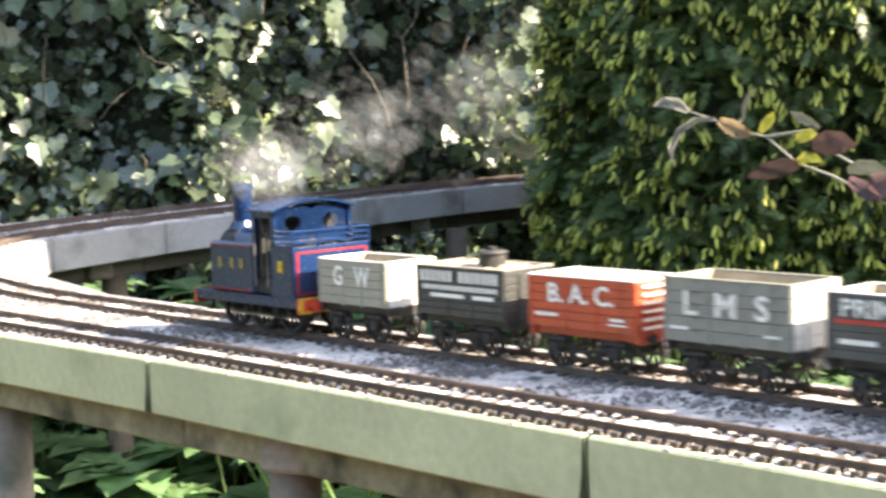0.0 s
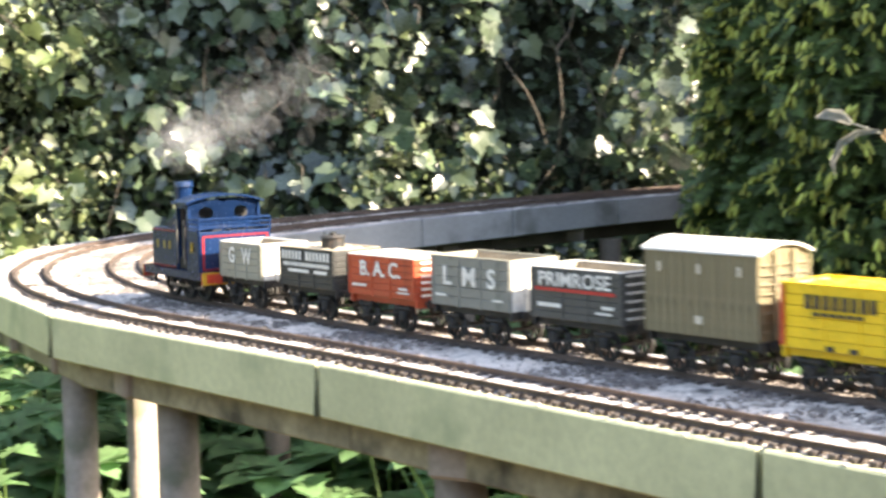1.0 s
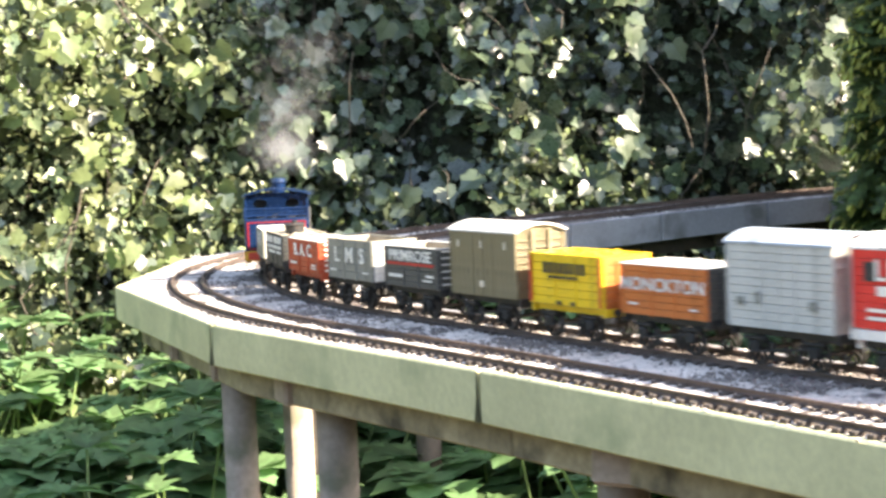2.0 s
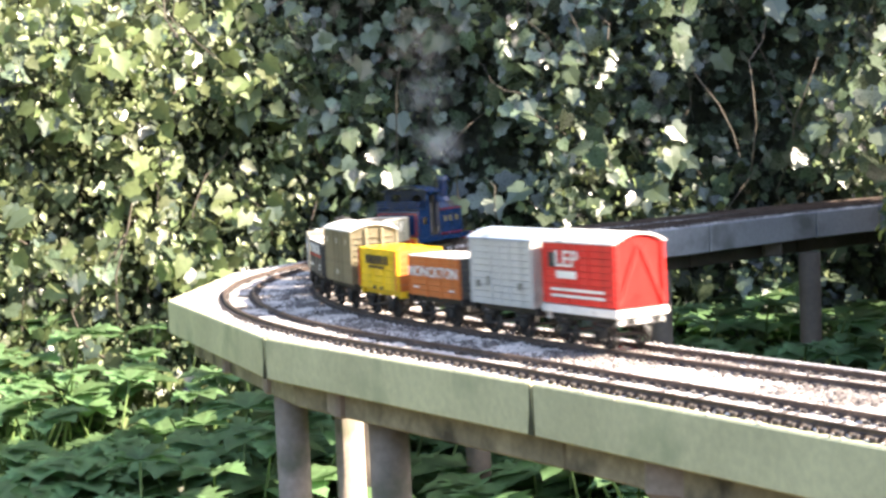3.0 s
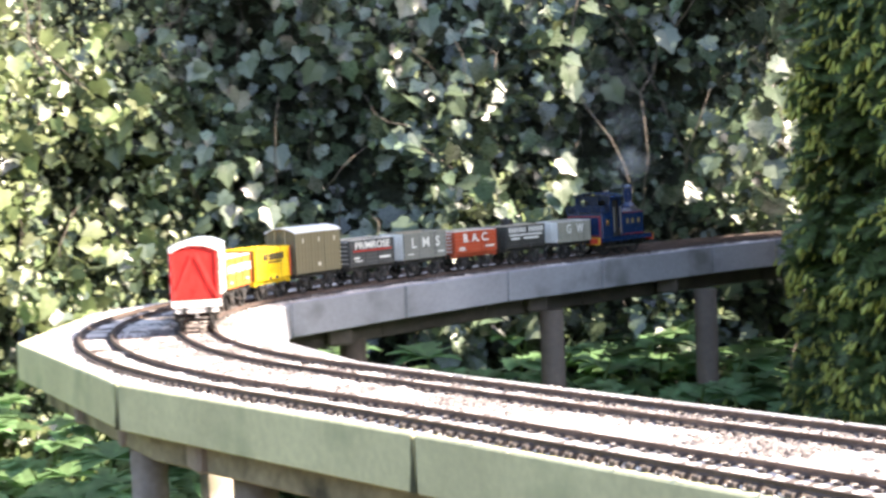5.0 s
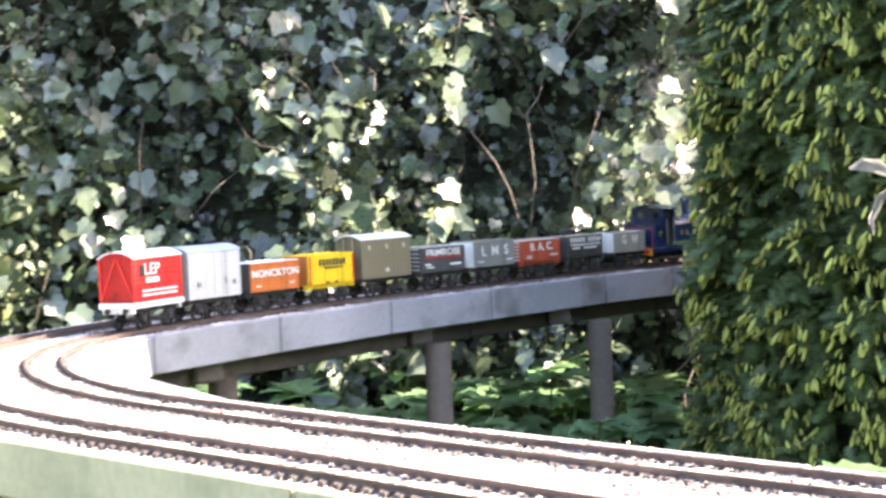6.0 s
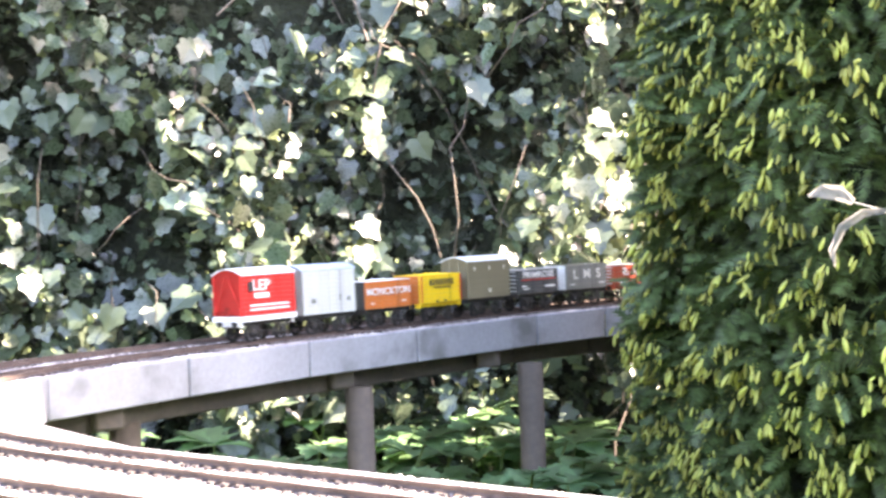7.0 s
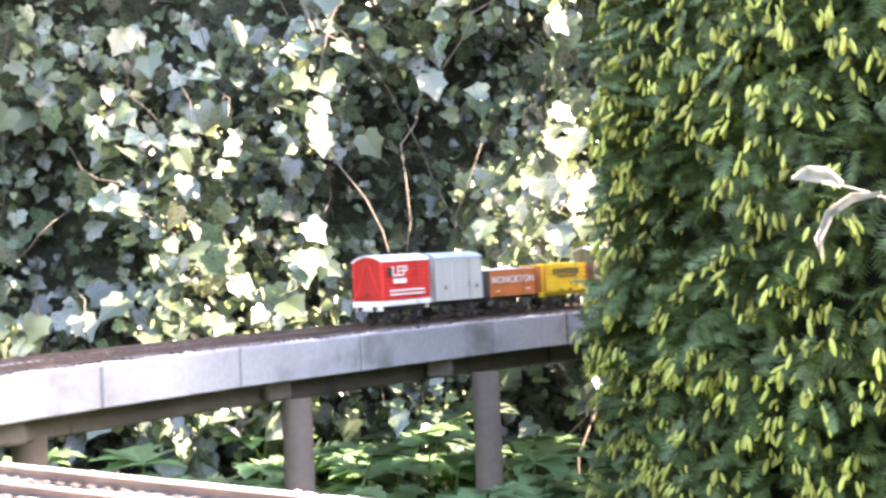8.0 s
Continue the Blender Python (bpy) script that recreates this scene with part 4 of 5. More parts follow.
        ob.data.transform(Matrix.Diagonal((ENGINE_SHORT, 1.0 if round_thing else ENGINE_BROAD, 1, 1)))
        ob.location = (ob.location.x * ENGINE_SHORT, ob.location.y * ENGINE_BROAD, ob.location.z)
    for x in (-0.0345, -0.001, 0.0325):
        WHEELS.append((e, wheelset(e, x, 0.0153, gauge=0.040, spokes=10)))
    return e


def shorten(thing, k):
    """A short-bodied wagon: everything but the wheels drawn in along its length."""
    done = set()
    for ob in thing.children_recursive:
        if ob.name.startswith("wheel"):
            continue
        if ob.type == "MESH":
            if ob.data.name not in done:
                done.add(ob.data.name)
                ob.data.transform(Matrix.Diagonal((k, 1, 1, 1)))
            ob.location.x *= k
        else:
            ob.matrix_basis = Matrix.Diagonal((k, 1, 1, 1)) @ ob.matrix_basis
    for n, (owner, (ob, x, r)) in enumerate(WHEELS):
        if owner is thing:
            WHEELS[n] = (owner, (ob, x * k, r))
            ob.location.x = x * k


ENGINE = engine()
wagons()
SHORT = {0: 0.76, 1: 0.86, 2: 0.92, 3: 0.94, 4: 0.94, 6: 0.95, 7: 0.95}
for n, k in SHORT.items():
    shorten(TRAIN[n], k)

track(INNER, "track_inner", 1.55, 5.39)
track(OUTER, "track_outer", 1.45, 5.29)


def ballast_shade():
    """Brown chips that put the train's shade into the ballast along the running line."""
    rng = np.random.default_rng(8)
    p = []
    while len(p) < 21000:
        m = on_track(INNER, rng.uniform(1.6, 5.2))
        q = m @ Vector((0, np.clip(rng.normal(0.016, 0.030), -0.038, 0.078), 0))
        if noise.noise(Vector((q.x * 16, q.y * 16, 4))) + rng.normal(0, 0.15) > 0.0:
            p.append((q.x, q.y, deck_z(q.x, q.y) + 0.0034))
    n = len(p)
    t = np.array([(1, 0, -.2), (-.5, .7, -.2), (-.5, -.7, -.2), (.1, .1, .35)])
    ax, ay, az = axes_from(rng.normal(0, 0.3, (n, 3)) + (0, 0, 1), rng.normal(0, 1, (n, 3)))
    v, f = scattered(t, [(0, 1, 3), (1, 2, 3), (2, 0, 3)], np.array(p), ax, ay, az, rng.uniform(0.0012, 0.0034, n))
    tagged(arrays_part("track_grit", v, f, SHADE_GRIT, viaduct), "brown chips putting the train's shade on the ballast", kind="stuff")


ballast_shade()


# ---- steam ----
def puff(spread, count, seed, tall=1.0):
    rng = np.random.default_rng(seed)
    thing = tagged(new("steam_puff"), "soft drifting puff of white steam", "steam", group="steam from the engine")
    bm = bmesh.new()
    bmesh.ops.create_icosphere(bm, subdivisions=2, radius=1.0)
    bm.verts.ensure_lookup_table()
    ball = np.array([v.co[:] for v in bm.verts])
    tris = [[v.index for v in f.verts] for f in bm.faces]
    bm.free()
    p = rng.normal(0, 1, (count, 3)) * (spread, spread * 0.7, spread * 0.55 * tall)
    r = rng.uniform(0.18, 0.75, count) * spread * np.exp(-0.25 * (p ** 2).sum(1) / spread ** 2).clip(0.35, 1)
    ax, ay, az = axes_from(rng.normal(0, 1, (count, 3)), rng.normal(0, 1, (count, 3)))
    v, f = scattered(ball * (1, 0.8, 0.65), tris, p, ax, ay, az, r)
    ob = tagged(arrays_part("vapour", v, f, STEAM, thing), "thin white vapour", kind="stuff")
    for q in ob.data.polygons:
        q.use_smooth = True
    return thing


PUFFS = [puff(0.025, 170, 1), puff(0.030, 80, 2), puff(0.036, 45, 3, 1.3)]


# ---- ivy on the bank ----
def lobed_leaf(fold=0.14):
    """An ivy leaf's outline with five pointed lobes, stalk at the origin, tip along y, about one unit wide."""
    half = [(0.24, -0.13), (0.48, 0.02), (0.42, 0.24), (0.50, 0.46), (0.27, 0.62)]
    pts = [(0, 0)] + half + [(0, 1.0)] + [(-x, y) for x, y in half[::-1]]
    v = [(0, 0.30, 0.0)] + [(x, y, fold * (abs(x) * 0.9 - y * y * 0.5)) for x, y in pts]
    n = len(pts)
    return np.array(v) - (0, 0.3, 0), [(0, 1 + i, 1 + (i + 1) % n) for i in range(n)]


def oval_leaf():
    pts = [(0, 0), (0.20, 0.22), (0.26, 0.5), (0.16, 0.8), (0, 1.0), (-0.16, 0.8), (-0.26, 0.5), (-0.20, 0.22)]
    v = [(0, 0.45, 0.0)] + [(x, y, 0.25 * abs(x) - 0.12 * y * y) for x, y in pts]
    n = len(pts)
    return np.array(v) - (0, 0.45, 0), [(0, 1 + i, 1 + (i + 1) % n) for i in range(n)]


def thickness(x, z):
    """How full the ivy is: about -0.6 in a hollow to 0.6 on a bulging clump."""
    return 0.75 * noise.noise(Vector((x * 3.6, z * 3.2, 9))) + 0.45 * noise.noise(Vector((x * 9.5, z * 8.5, 5)))


def clumped(rng, n, x0, x1, z0, z1, cut=-0.12):
    """Places spread over the bank's face, thin in the hollows."""
    out = []
    while len(out) < n:
        x, z = rng.uniform(x0, x1), rng.uniform(z0, z1)
        if thickness(x, z) + rng.normal(0, 0.16) > cut:
            out.append((x, z))
    return np.array(out)


def ivy():
    root = tagged(new("ivy_hedge"), "dense glossy dark ivy covering the bank", "ivy", kind="stuff")
    rng = np.random.default_rng(11)
    leaf, tris = lobed_leaf()

    def layer(name, n, x0, x1, z0, z1, low, high, out0, out1, mat, template, tri, cut=-0.12, droop=0.6, lift=0.5, wild=0.75, many_small=1.8):
        p = clumped(rng, n, x0, x1, z0, z1, cut)
        full = np.array([np.clip(0.45 + thickness(x, z), 0, 1) for x, z in p])
        y = np.array([wall_y(x, z) for x, z in p]) + 0.05 - rng.uniform(out0, out1, n) * (0.3 + 0.9 * full) - 0.07 * full
        normal = rng.normal(0, wild, (n, 3)) + (0.30, -1.0, lift)
        tip = rng.normal(0, 0.5, (n, 3)) + (0, -0.15, -droop)
        ax, ay, az = axes_from(normal, tip)
        sizes = low + (high - low) * rng.random(n) ** many_small
        v, f = scattered(template * (1, 1, rng.uniform(0.6, 1.6)), tri, np.c_[p[:, 0], y, p[:, 1]], ax * rng.uniform(0.75, 1.1, (n, 1)), ay, az, sizes)
        return tagged(arrays_part(name, v, f, mat, root), kind="stuff")

    ov, otri = oval_leaf()
    layer("foliage", 12000, -2.3, 0.9, 0.15, 1.75, 0.014, 0.042, -0.05, 0.06, IVY, leaf, tris, cut=-0.6)
    layer("foliage", 13000, -2.3, 0.9, 0.15, 1.75, 0.012, 0.042, 0.02, 0.16, IVY, leaf, tris, cut=-0.16)
    layer("foliage", 3400, -2.3, 0.9, 0.15, 1.75, 0.022, 0.054, 0.08, 0.24, IVY, leaf, tris, cut=0.05, many_small=1.3)
    layer("young_foliage", 4200, -2.3, 0.9, 0.15, 1.75, 0.010, 0.034, 0.03, 0.20, IVY_PALE, leaf, tris, cut=0.0)
    layer("young_foliage", 8000, -2.3, 0.9, 0.15, 1.75, 0.007, 0.018, 0.02, 0.22, IVY_PALE, ov, otri, cut=0.10)
    # left end: naturally lighter leaves, with sunlight also put into SUNNY's colour
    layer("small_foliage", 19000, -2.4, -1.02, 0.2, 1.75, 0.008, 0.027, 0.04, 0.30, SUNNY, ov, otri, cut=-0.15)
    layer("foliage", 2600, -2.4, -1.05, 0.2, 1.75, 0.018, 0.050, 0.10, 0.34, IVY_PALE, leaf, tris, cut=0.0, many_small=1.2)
    layer("foliage", 1800, -3.2, 2.6, 1.7, 2.35, 0.05, 0.09, 0.0, 0.15, IVY, leaf, tris, cut=-0.6)
    layer("foliage", 1400, 0.9, 2.6, 0.1, 1.75, 0.05, 0.09, 0.0, 0.15, IVY, leaf, tris, cut=-0.6)
    # leaves that stand out one by one
    me = bpy.data.meshes.new("leaf")
    me.from_pydata([tuple(v * 1.0) for v in leaf], [], tris)
    me.materials.append(IVY)
    for x, z in clumped(rng, 260, -1.7, 0.35, 0.55, 1.5, 0.0):
        y = wall_y(x, z) - rng.uniform(0.12, 0.24)
        n, t = np.array([rng.normal(0, .35, 3) + (0.15, -1, .5)]), np.array([rng.normal(0, .4, 3) + (0, -.1, -.8)])
        a, b, c = axes_from(n, t)
        m = Matrix((a[0], b[0], c[0])).transposed().to_4x4()
        share("leaf", me, root, Matrix.Translation((x, y, z)) @ m @ Matrix.Scale(rng.uniform(0.030, 0.056), 4))
    # bare runners
    for i in range(90):
        x, z = rng.uniform(-1.8, 0.4), rng.uniform(0.45, 1.45)
        cu = bpy.data.curves.new("runner", "CURVE")
        cu.dimensions, cu.bevel_depth, cu.bevel_resolution = "3D", float(rng.uniform(0.0008, 0.0026)), 1
        cu.materials.append(STEM)
        sp = cu.splines.new("POLY")
        sp.points.add(7)
        way = np.array([rng.normal(0, 0.35), rng.uniform(0.5, 1.0)]) * rng.uniform(0.03, 0.08)
        q = np.array([x, z])
        for k in range(8):
            q = q + way + rng.normal(0, 0.012, 2)
            sp.points[k].co = (q[0], wall_y(*q) - 0.12 - 0.07 * math.sin(k * 0.6 + i), q[1], 1)
            sp.points[k].radius = 1 - k * 0.07
        ob = new("runner", cu)
        ob.parent = root
        tagged(ob, "bare brown ivy runner")


ivy()


# ---- the yew ----
def yew():
    root = tagged(new("yew_bush"), "columnar dark yew bush covered in yellow-green new shoots", "bush")
    cx, cy, rx, ry = 0.705, 2.66, 0.515, 0.43
    rng = np.random.default_rng(21)

    def radius(a, z):
        k = 1 + 0.10 * noise.noise(Vector((math.cos(a) * 2.2, math.sin(a) * 2.2, z * 2.4))) + 0.05 * noise.noise(Vector((math.cos(a) * 7, math.sin(a) * 7, z * 7)))
        k *= math.sqrt(max(0.02, 1 - max(0, (z - 1.22) / 0.42) ** 2))
        return k * (1.0 + 0.05 * math.exp(-((z - 0.75) / 0.2) ** 2) - 0.08 * max(0, z - 0.9))

    # solid core, coloured near-black for the shade between the sprays
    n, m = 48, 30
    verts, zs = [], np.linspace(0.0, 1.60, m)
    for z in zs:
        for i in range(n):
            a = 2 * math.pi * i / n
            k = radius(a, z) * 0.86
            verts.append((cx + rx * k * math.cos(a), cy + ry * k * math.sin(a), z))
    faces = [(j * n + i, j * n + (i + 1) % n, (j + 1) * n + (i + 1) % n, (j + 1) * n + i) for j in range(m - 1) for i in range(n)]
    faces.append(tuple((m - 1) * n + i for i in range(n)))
    mesh_part("inner_shade", verts, faces, YEW_CORE, root, "core of the bush, its inner shade painted near-black")
    bm = rod(bmesh.new(), (cx, cy, 0), (cx, cy, 1.4), 0.05, 12, 0.02)
    part("trunk", bm, STEM, root)

    # a spray: a drooping twig with two rows of needles; its tip is another mesh
    def needle_rows(length, count, size, wide):
        v, f = [], []
        for i in range(count):
            y = length * (i + 0.5) / count
            for s in (-1, 1):
                k = len(v)
                reach = size * (1 - 0.45 * abs(2 * i / count - 0.9))
                v += [(0, y - wide, 0), (s * reach, y + reach * 0.55, 0.10 * reach * (1 if i % 2 else -1)), (0, y + wide, 0)]
                f += [(k, k + 1, k + 2)]
        k = len(v)
        v += [(-0.012, 0, 0), (0.012, 0, 0), (0, length, 0)]
        f += [(k, k + 1, k + 2)]
        return np.array(v), f

    def shoot():
        v, f = [], []
        rows = [(0.0, 0.07), (0.35, 0.17), (0.72, 0.17), (1.0, 0.05)]
        for y, r in rows:
            v += [(r * math.cos(a), y, r * math.sin(a)) for a in (0.5, 2.1, 3.7, 5.3)]
        for j in range(3):
            for i in range(4):
                a, b, c, d = j * 4 + i, j * 4 + (i + 1) % 4, (j + 1) * 4 + (i + 1) % 4, (j + 1) * 4 + i
                f += [(a, b, c), (a, c, d)]
        return np.array(v), f

    def around(count, low, high, arc, inset0, inset1):
        a = rng.uniform(*arc, count)
        z = rng.uniform(low, high, count)
        k = np.array([radius(p, q) for p, q in zip(a, z)]) * (1 - rng.uniform(inset0, inset1, count))
        p = np.c_[cx + rx * k * np.cos(a), cy + ry * k * np.sin(a), z]
        out = np.c_[np.cos(a) / rx, np.sin(a) / ry, 0 * a]
        return p, out / np.linalg.norm(out, axis=1, keepdims=True)

    spray, stri = needle_rows(1.0, 13, 0.30, 0.045)
    front = (math.radians(150), math.radians(345))
    for count, low, high, arc in ((9500, 0.15, 1.45, front), (2000, 1.3, 1.62, front), (2600, 0.1, 1.62, (math.radians(-15), math.radians(150)))):
        p, out = around(count, low, high, arc, 0.03, 0.17)
        way = out * 0.8 + rng.normal(0, 0.45, (count, 3)) + (0, 0, -0.45)
        normal = rng.normal(0, 0.5, (count, 3)) + out * 0.5 + (0, 0, 0.7)
        ax, ay, az = axes_from(normal, way)
        v, f = scattered(spray, stri, p, ax, ay, az, rng.uniform(0.028, 0.060, count))
        tagged(arrays_part("foliage", v, f, YEW, root), "dark needle sprays", kind="stuff")
    # branchlets: a fan of sprays that ends in two to four soft shoots
    count = 6400
    p, out = around(count, 0.28, 1.5, front, -0.06, 0.05)
    keep = np.array([noise.noise(Vector(q) * 7) + 0.5 * noise.noise(Vector(q) * 19) + rng.normal(0, 0.25) > -0.30 for q in p])
    p, out = p[keep], out[keep]
    fan, fan_way, shoots, shoot_way = [], [], [], []
    for q, o in zip(p, out):
        main = o * 0.75 + rng.normal(0, 0.30, 3) + (0, 0, -0.55)
        main /= np.linalg.norm(main)
        for _ in range(3):
            w = main + rng.normal(0, 0.38, 3)
            w /= np.linalg.norm(w)
            size = rng.uniform(0.030, 0.052)
            fan.append((*(q - w * size * 0.75), size))
            fan_way.append(w)
            if rng.random() < 0.62:
                for _ in range(rng.integers(1, 4)):
                    shoots.append(q + w * size * 0.2 + rng.normal(0, 0.0045, 3))
                    shoot_way.append(w * 0.45 + rng.normal(0, 0.24, 3) + (0, 0, -0.75))
    fan, fan_way, shoots, shoot_way = np.array(fan), np.array(fan_way), np.array(shoots), np.array(shoot_way)
    ax, ay, az = axes_from(rng.normal(0, 0.5, fan_way.shape) + (0, -0.3, 0.8), fan_way)
    v, f = scattered(spray, stri, fan[:, :3], ax, ay, az, fan[:, 3])
    tagged(arrays_part("foliage", v, f, YEW, root), "flat dark green needle sprays", kind="stuff")
    tip, ttri = shoot()
    az, ax, ay = axes_from(shoot_way, rng.normal(0, 1, shoot_way.shape))
    v, f = scattered(tip, ttri, shoots, ax, ay, az, 0.0085 + 0.0105 * rng.random(len(shoots)))
    tagged(arrays_part("new_growth", v, f, YEW_TIP, root), "yellow-green soft new shoots", kind="stuff")


yew()


def overhanging_twig():
    root = tagged(new("overhanging_branch"), "thin branch with purple and pale leaves before the yew", "branch")
    base = Vector((0.298, 2.20, 0.950))

    def spot(x, z, forward=0.0):
        return base + Vector((x, -0.45 * max(x, 0) - forward, z))

    cu = bpy.data.curves.new("stem", "CURVE")
    cu.dimensions, cu.bevel_depth, cu.bevel_resolution = "3D", 0.0022, 2
    cu.materials.append(TWIG_PALE)
    runs = [[(0.34, -0.16), (0.266, -0.134), (0.19, -0.09), (0.149, -0.074), (0.112, -0.040), (0.076, -0.031), (0.047, -0.016), (0.018, -0.006)],
            [(0.266, -0.134), (0.230, -0.085), (0.18, -0.055)], [(0.112, -0.040), (0.150, -0.034), (0.172, -0.030)], [(0.076, -0.031), (0.083, -0.016)]]
    for run in runs:
        sp = cu.splines.new("POLY")
        sp.points.add(len(run) - 1)
        for k, q in enumerate(run):
            sp.points[k].co, sp.points[k].radius = (*spot(*q), 1), 1 - 0.07 * k
    stem = new("stem", cu)
    stem.parent = root

    def curled(way, width, mat, label):
        """A leaf blade that follows way, folded along its middle; its edges are slightly thick."""
        bm = bmesh.new()
        rows = []
        way = [Vector((x, 0, z)) for x, z in way]
        for k, p in enumerate(way):
            u = k / (len(way) - 1)
            d = (way[min(k + 1, len(way) - 1)] - way[max(k - 1, 0)]).normalized()
            side = Vector((-d.z, 0.45, d.x)).normalized() * width * math.sin(math.pi * (0.12 + 0.86 * u)) ** 0.8
            c = spot(p.x, p.z, 0.012)
            rows.append([bm.verts.new(c + side), bm.verts.new(c + Vector((0, 0.004, 0))), bm.verts.new(c - side + Vector((0, 0.5 * width, 0)))])
        for a, b in zip(rows, rows[1:]):
            for m in (0, 1):
                bm.faces.new((a[m], a[m + 1], b[m + 1], b[m]))
        bmesh.ops.solidify(bm, geom=bm.faces[:], thickness=0.0006)
        bmesh.ops.recalc_face_normals(bm, faces=bm.faces[:])
        ob = part("leaf", bm, mat, root, label)
        for q in ob.data.polygons:
            q.use_smooth = True

    pale, purple = "pale grey-green leaf", "purple-brown leaf"
    curled([(0.018, -0.006), (0.004, 0.004), (-0.012, 0.006), (-0.026, 0.002)], 0.009, TWIG_PALE, pale)
    curled([(0.050, -0.016), (0.026, -0.018), (0.006, -0.032), (-0.004, -0.055), (-0.002, -0.072)], 0.0055, TWIG_PALE, "long curled pale leaf")
    curled([(0.055, -0.018), (0.068, -0.026), (0.082, -0.034), (0.095, -0.038)], 0.012, TWIG_BROWN, "tan dying leaf")
    curled([(0.083, -0.020), (0.084, -0.002), (0.090, 0.012), (0.100, 0.022)], 0.004, TWIG_PALE, pale)
    curled([(0.104, -0.034), (0.110, -0.024), (0.116, -0.016), (0.120, -0.008)], 0.008, YEW_TIP, "small yellow-green leaf")
    curled([(0.172, -0.030), (0.160, -0.022), (0.148, -0.014), (0.138, -0.008)], 0.007, TWIG_PALE, pale)
    curled([(0.146, -0.046), (0.152, -0.040), (0.162, -0.036), (0.170, -0.036)], 0.009, YEW_TIP, "small yellow-green leaf")
    curled([(0.164, -0.050), (0.180, -0.048), (0.198, -0.048), (0.214, -0.052)], 0.018, TWIG_LEAF, purple)
    curled([(0.150, -0.074), (0.132, -0.078), (0.108, -0.084), (0.088, -0.092)], 0.014, TWIG_LEAF, purple)
    curled([(0.146, -0.072), (0.156, -0.066), (0.166, -0.066), (0.176, -0.072)], 0.009, YEW_TIP, "small yellow-green leaf")
    curled([(0.204, -0.082), (0.218, -0.078), (0.234, -0.078), (0.250, -0.084)], 0.011, TWIG_PALE, pale)
    curled([(0.228, -0.096), (0.246, -0.100), (0.268, -0.104), (0.292, -0.104)], 0.020, TWIG_LEAF, purple)
    curled([(0.205, -0.092), (0.220, -0.104), (0.232, -0.112), (0.246, -0.116)], 0.012, TWIG_LEAF, purple)


overhanging_twig()


def shade_tree():
    """An unseen tree, added so that its crown shades the far deck and dapples the ivy."""
    root = tagged(new("garden_tree"), "unseen leafy tree added to shade the deck and ivy", "tree")
    rng = np.random.default_rng(31)
    base, top = Vector((2.35, 2.60, 0)), Vector((2.05, 2.60, 3.6))
    bm = rod(bmesh.new(), base, base.lerp(top, 0.6), 0.075, 12, 0.055)
    rod(bm, base.lerp(top, 0.6), top, 0.055, 10, 0.015)
    part("trunk", bm, STEM, root)
    leaf, tri = oval_leaf()
    places = []
    # clumps of the crown: middle, half-widths, leaves, how closely they stand
    for mid, wide, count, cut in (((1.87, 3.20, 3.36), (0.34, 0.26, 0.31), 850, -0.25), ((1.98, 2.13, 2.62), (0.36, 0.28, 0.33), 1100, -0.35)):
        mid = Vector(mid)
        for i in range(3):
            tip = mid + Vector((wide[0] * math.cos(i * 2.4), wide[1] * math.sin(i * 2.4), 0.1 * i)) * 0.6
            part("limb", rod(bmesh.new(), base.lerp(top, 0.5 + 0.1 * i), tip, 0.024, 8, 0.006), STEM, root)
        start = len(places)
        while len(places) < start + count:
            q = rng.uniform(-1, 1, 3)
            if np.linalg.norm(q) < 1 and noise.noise(Vector(q * 2.6) + mid) + rng.normal(0, 0.12) > cut:
                places.append(q * wide + np.array(mid))
    n = len(places)
    normal = rng.normal(0, 0.7, (n, 3)) + (0, 0, 0.6)
    ax, ay, az = axes_from(normal, rng.normal(0, 1, (n, 3)))
    v, f = scattered(leaf, tri, np.array(places), ax, ay, az, rng.uniform(0.07, 0.13, n))
    tagged(arrays_part("crown", v, f, PLANT, root), "green leaves with gaps of light", kind="stuff")


shade_tree()


# ---- plants below the deck ----
def leaflet(bm, at, way, up, length, width):
    side = way.cross(up).normalized()
    up = side.cross(way).normalized()
    rows = [(0.0, 0.08), (0.15, 0.58), (0.22, 0.42), (0.37, 1.0), (0.44, 0.66), (0.59, 0.84), (0.66, 0.50), (0.80, 0.46), (0.86, 0.26), (1.0, 0.0)]
    mid, left, right = [], [], []
    for t, w in rows:
        c = at + way * length * t - Vector((0, 0, 1)) * length * 0.22 * t * t
        mid.append(bm.verts.new(c))
        left.append(bm.verts.new(c + side * width * w + up * width * 0.25 * w))
        right.append(bm.verts.new(c - side * width * w + up * width * 0.25 * w))
    for i in range(len(rows) - 1):
        bm.faces.new((mid[i], mid[i + 1], left[i + 1], left[i]))
        bm.faces.new((mid[i], right[i], right[i + 1], mid[i + 1]))


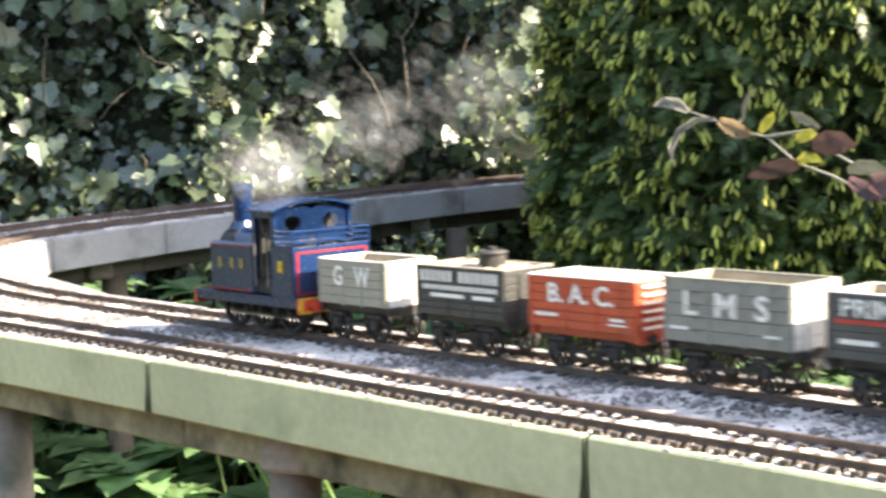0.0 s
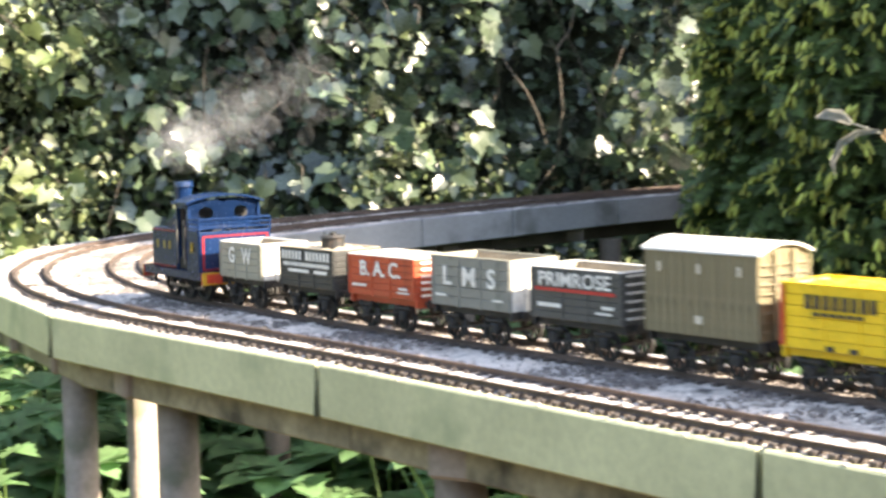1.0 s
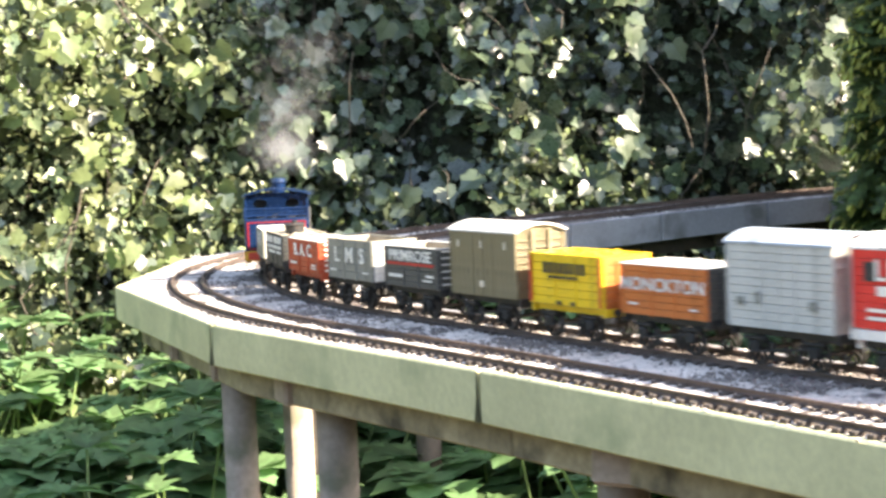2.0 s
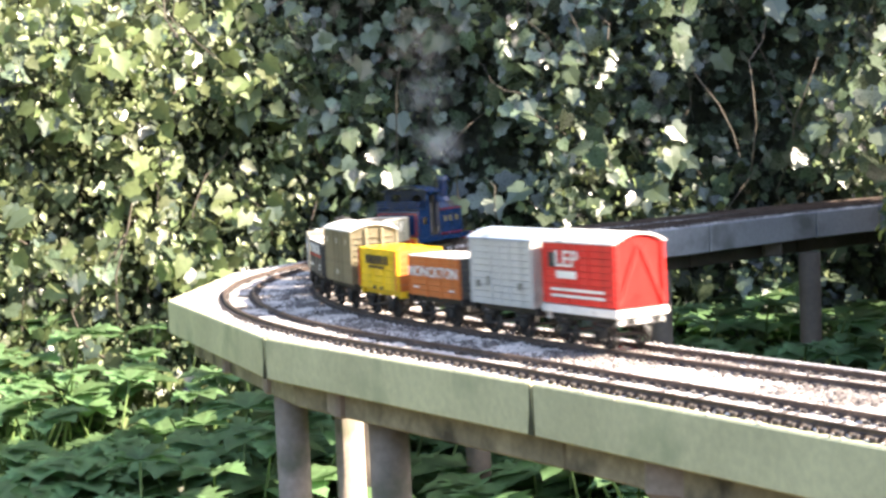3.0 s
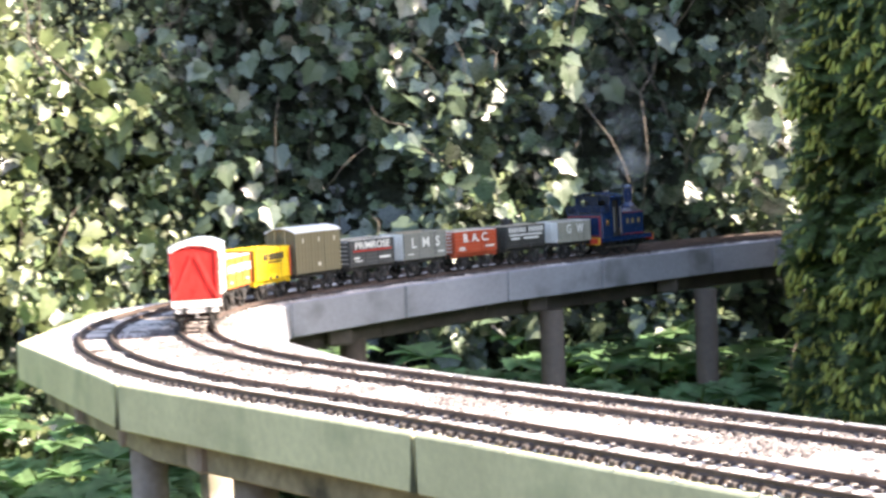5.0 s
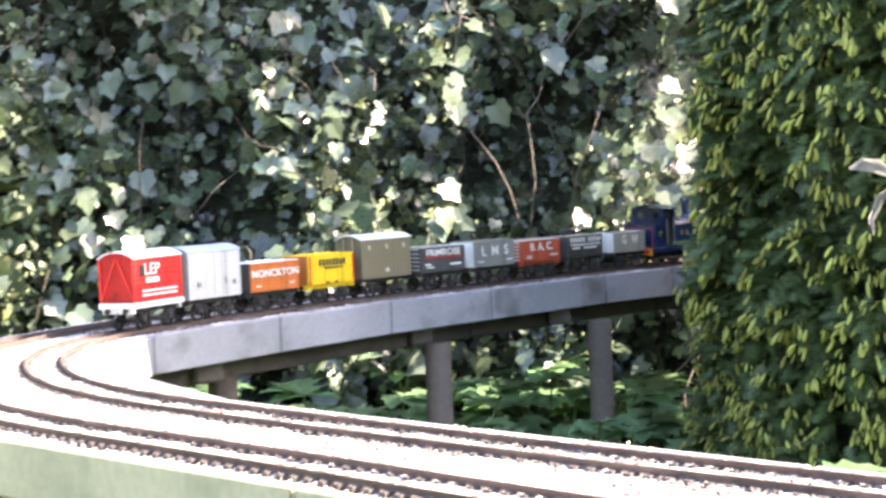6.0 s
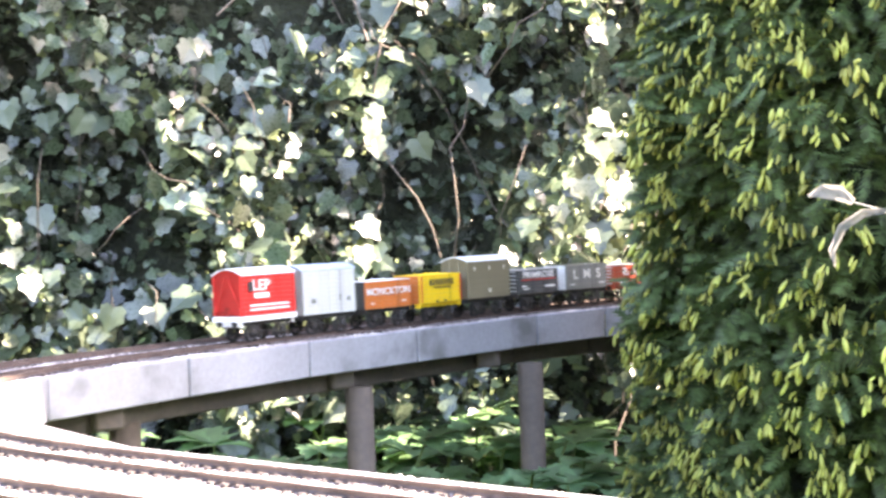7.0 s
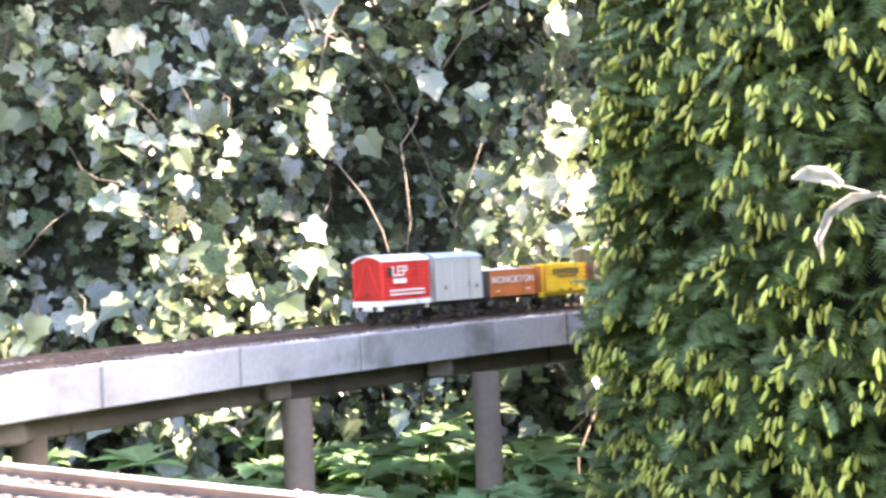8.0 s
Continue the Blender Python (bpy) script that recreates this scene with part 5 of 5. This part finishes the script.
def plant(seed, tall, leaves, size):
    rng = random.Random(seed)
    root = tagged(new("leafy_plant"), "leafy green garden plant with divided leaves", "plant", group="plants under the railway")
    stems = bmesh.new()
    for i in range(leaves):
        a = i * 2.4 + rng.uniform(-0.4, 0.4)
        h = tall * rng.uniform(0.62, 1.0)
        reach = tall * rng.uniform(0.14, 0.42)
        foot, top = Vector((0.01 * math.cos(a), 0.01 * math.sin(a), 0)), Vector((reach * math.cos(a), reach * math.sin(a), h))
        knee = foot.lerp(top, 0.6) + Vector((0, 0, tall * 0.08))
        rod(stems, foot, knee, 0.0035, 6, 0.0028)
        rod(stems, knee, top, 0.0028, 6, 0.0018)
        bm = bmesh.new()
        out = Vector((math.cos(a), math.sin(a), 0.15 + rng.uniform(-0.2, 0.25))).normalized()
        across = Vector((-math.sin(a), math.cos(a), 0))
        s = size * rng.uniform(0.8, 1.2)
        leaflet(bm, top, out, Vector((0, 0, 1)), s, s * 0.50)
        for e in (-1, 1):
            leaflet(bm, top, (out * 0.75 + across * e * 0.7).normalized(), Vector((0, 0, 1)), s * 0.9, s * 0.46)
            leaflet(bm, top - out * s * 0.05, (out * 0.1 + across * e).normalized(), Vector((0, 0, 1)), s * 0.72, s * 0.38)
        for q in part("leaf", bm, PLANT, root).data.polygons:
            q.use_smooth = True
    part("stalk", stems, PLANT_STEM, root)
    return root


def planting():
    kinds = [plant(1, 0.60, 15, 0.100), plant(2, 0.52, 16, 0.108), plant(3, 0.44, 15, 0.092), plant(4, 0.65, 14, 0.085)]
    rng = random.Random(8)
    spots = []
    while len(spots) < 120:
        x, y = rng.uniform(-1.75, 0.55), rng.uniform(1.55, 3.5)
        if any((x - u) ** 2 + (y - v) ** 2 < 0.085 ** 2 for u, v in spots):
            continue
        # not through the deck: taller kinds stay clear of it
        if ((x - 0.66) / 0.5) ** 2 + ((y - 2.66) / 0.38) ** 2 < 1:
            continue
        spots.append((x, y))
    near_yew = [(0.02 + 0.085 * i + rng.uniform(-0.03, 0.03), 2.02 - 0.14 * (i % 2) + rng.uniform(-0.05, 0.05)) for i in range(7)]
    behind = [(-0.42 + 0.075 * i, 3.22 + rng.uniform(-0.10, 0.12)) for i in range(9)]
    tall = near_yew + behind
    spots = [p for p in spots if all((p[0] - q[0]) ** 2 + (p[1] - q[1]) ** 2 > 0.06 ** 2 for q in tall)] + tall
    placed = set()
    for i, (x, y) in enumerate(spots):
        k = 3 if (x, y) in tall else rng.randrange(4)
        m = pose(x, y, 0, 0, 0, rng.uniform(0, 360))
        if k not in placed:
            kinds[k].matrix_basis = m
            placed.add(k)
        else:
            copy_thing(kinds[k], m @ Matrix.Scale(rng.uniform(0.85, 1.0), 4))


planting()


# ---- what moves ----
# seconds, and how far along the line the front of the fourth wagon has come
RUN = [(0, 1.903), (0.5, 2.090), (1, 2.275), (1.5, 2.478), (2, 2.680), (3.5, 3.235), (4, 3.40), (4.5, 3.555), (5, 3.715), (6.5, 4.300), (7, 4.48), (7.5, 4.670), (8, 4.850)]


def run_at(t):
    ts, ss = np.array([r[0] for r in RUN]), np.array([r[1] for r in RUN])
    slope = np.gradient(ss, ts)
    i = int(np.clip(np.searchsorted(ts, t) - 1, 0, len(ts) - 2))
    h = ts[i + 1] - ts[i]
    u = (t - ts[i]) / h
    return float((2 * u**3 - 3 * u**2 + 1) * ss[i] + (u**3 - 2 * u**2 + u) * h * slope[i] + (-2 * u**3 + 3 * u**2) * ss[i + 1] + (u**3 - u**2) * h * slope[i + 1])


CLOSER = {0: 0.020, 1: 0.011, 2: 0.003}      # the first couplings are pulled short


def engine_s(t):
    return run_at(t) + 3 * PITCH - 0.020 + 0.006 + 0.077 * ENGINE_SHORT


def motions():
    steps = [k / 10 for k in range(81)]
    for n, thing in enumerate(TRAIN):
        walk(thing, [(t, on_track(INNER, run_at(t) + (3 - n) * PITCH - SHORT.get(n, 1) * LENGTH / 2 - CLOSER.get(n, 0))) for t in steps])
    walk(ENGINE, [(t, on_track(INNER, engine_s(t), 0.08)) for t in steps])
    frames = [k / 30 for k in range(241)]
    for thing, (ob, x, r) in WHEELS:
        walk(ob, [(t, Matrix.Translation((x, 0, r)) @ Matrix.Rotation((run_at(t) - 1.9) / r, 4, "Y")) for t in frames])
    # steam: one puff over the chimney, the rest trailing behind and rising
    for n, thing in enumerate(PUFFS):
        rows = []
        for t in steps:
            back = 0.034 - 0.042 * min(t, 1) + 0.07 * n * (1 - 0.06 * t)
            m = on_track(INNER, engine_s(t) + 0.059 * ENGINE_SHORT - back)
            rise = 0.122 + 0.016 * min(t, 2) + (0.018 + 0.014 * min(t, 3)) * n + 0.012 * math.sin(2.1 * t + n)
            rows.append((t, Matrix.Translation(m.translation + Vector((0.02 * n + 0.01 * math.sin(1.3 * t + n), 0.015 * n, rise))) @ Matrix.Rotation(0.4 * t + n, 4, "Z")))
        walk(thing, rows)


motions()
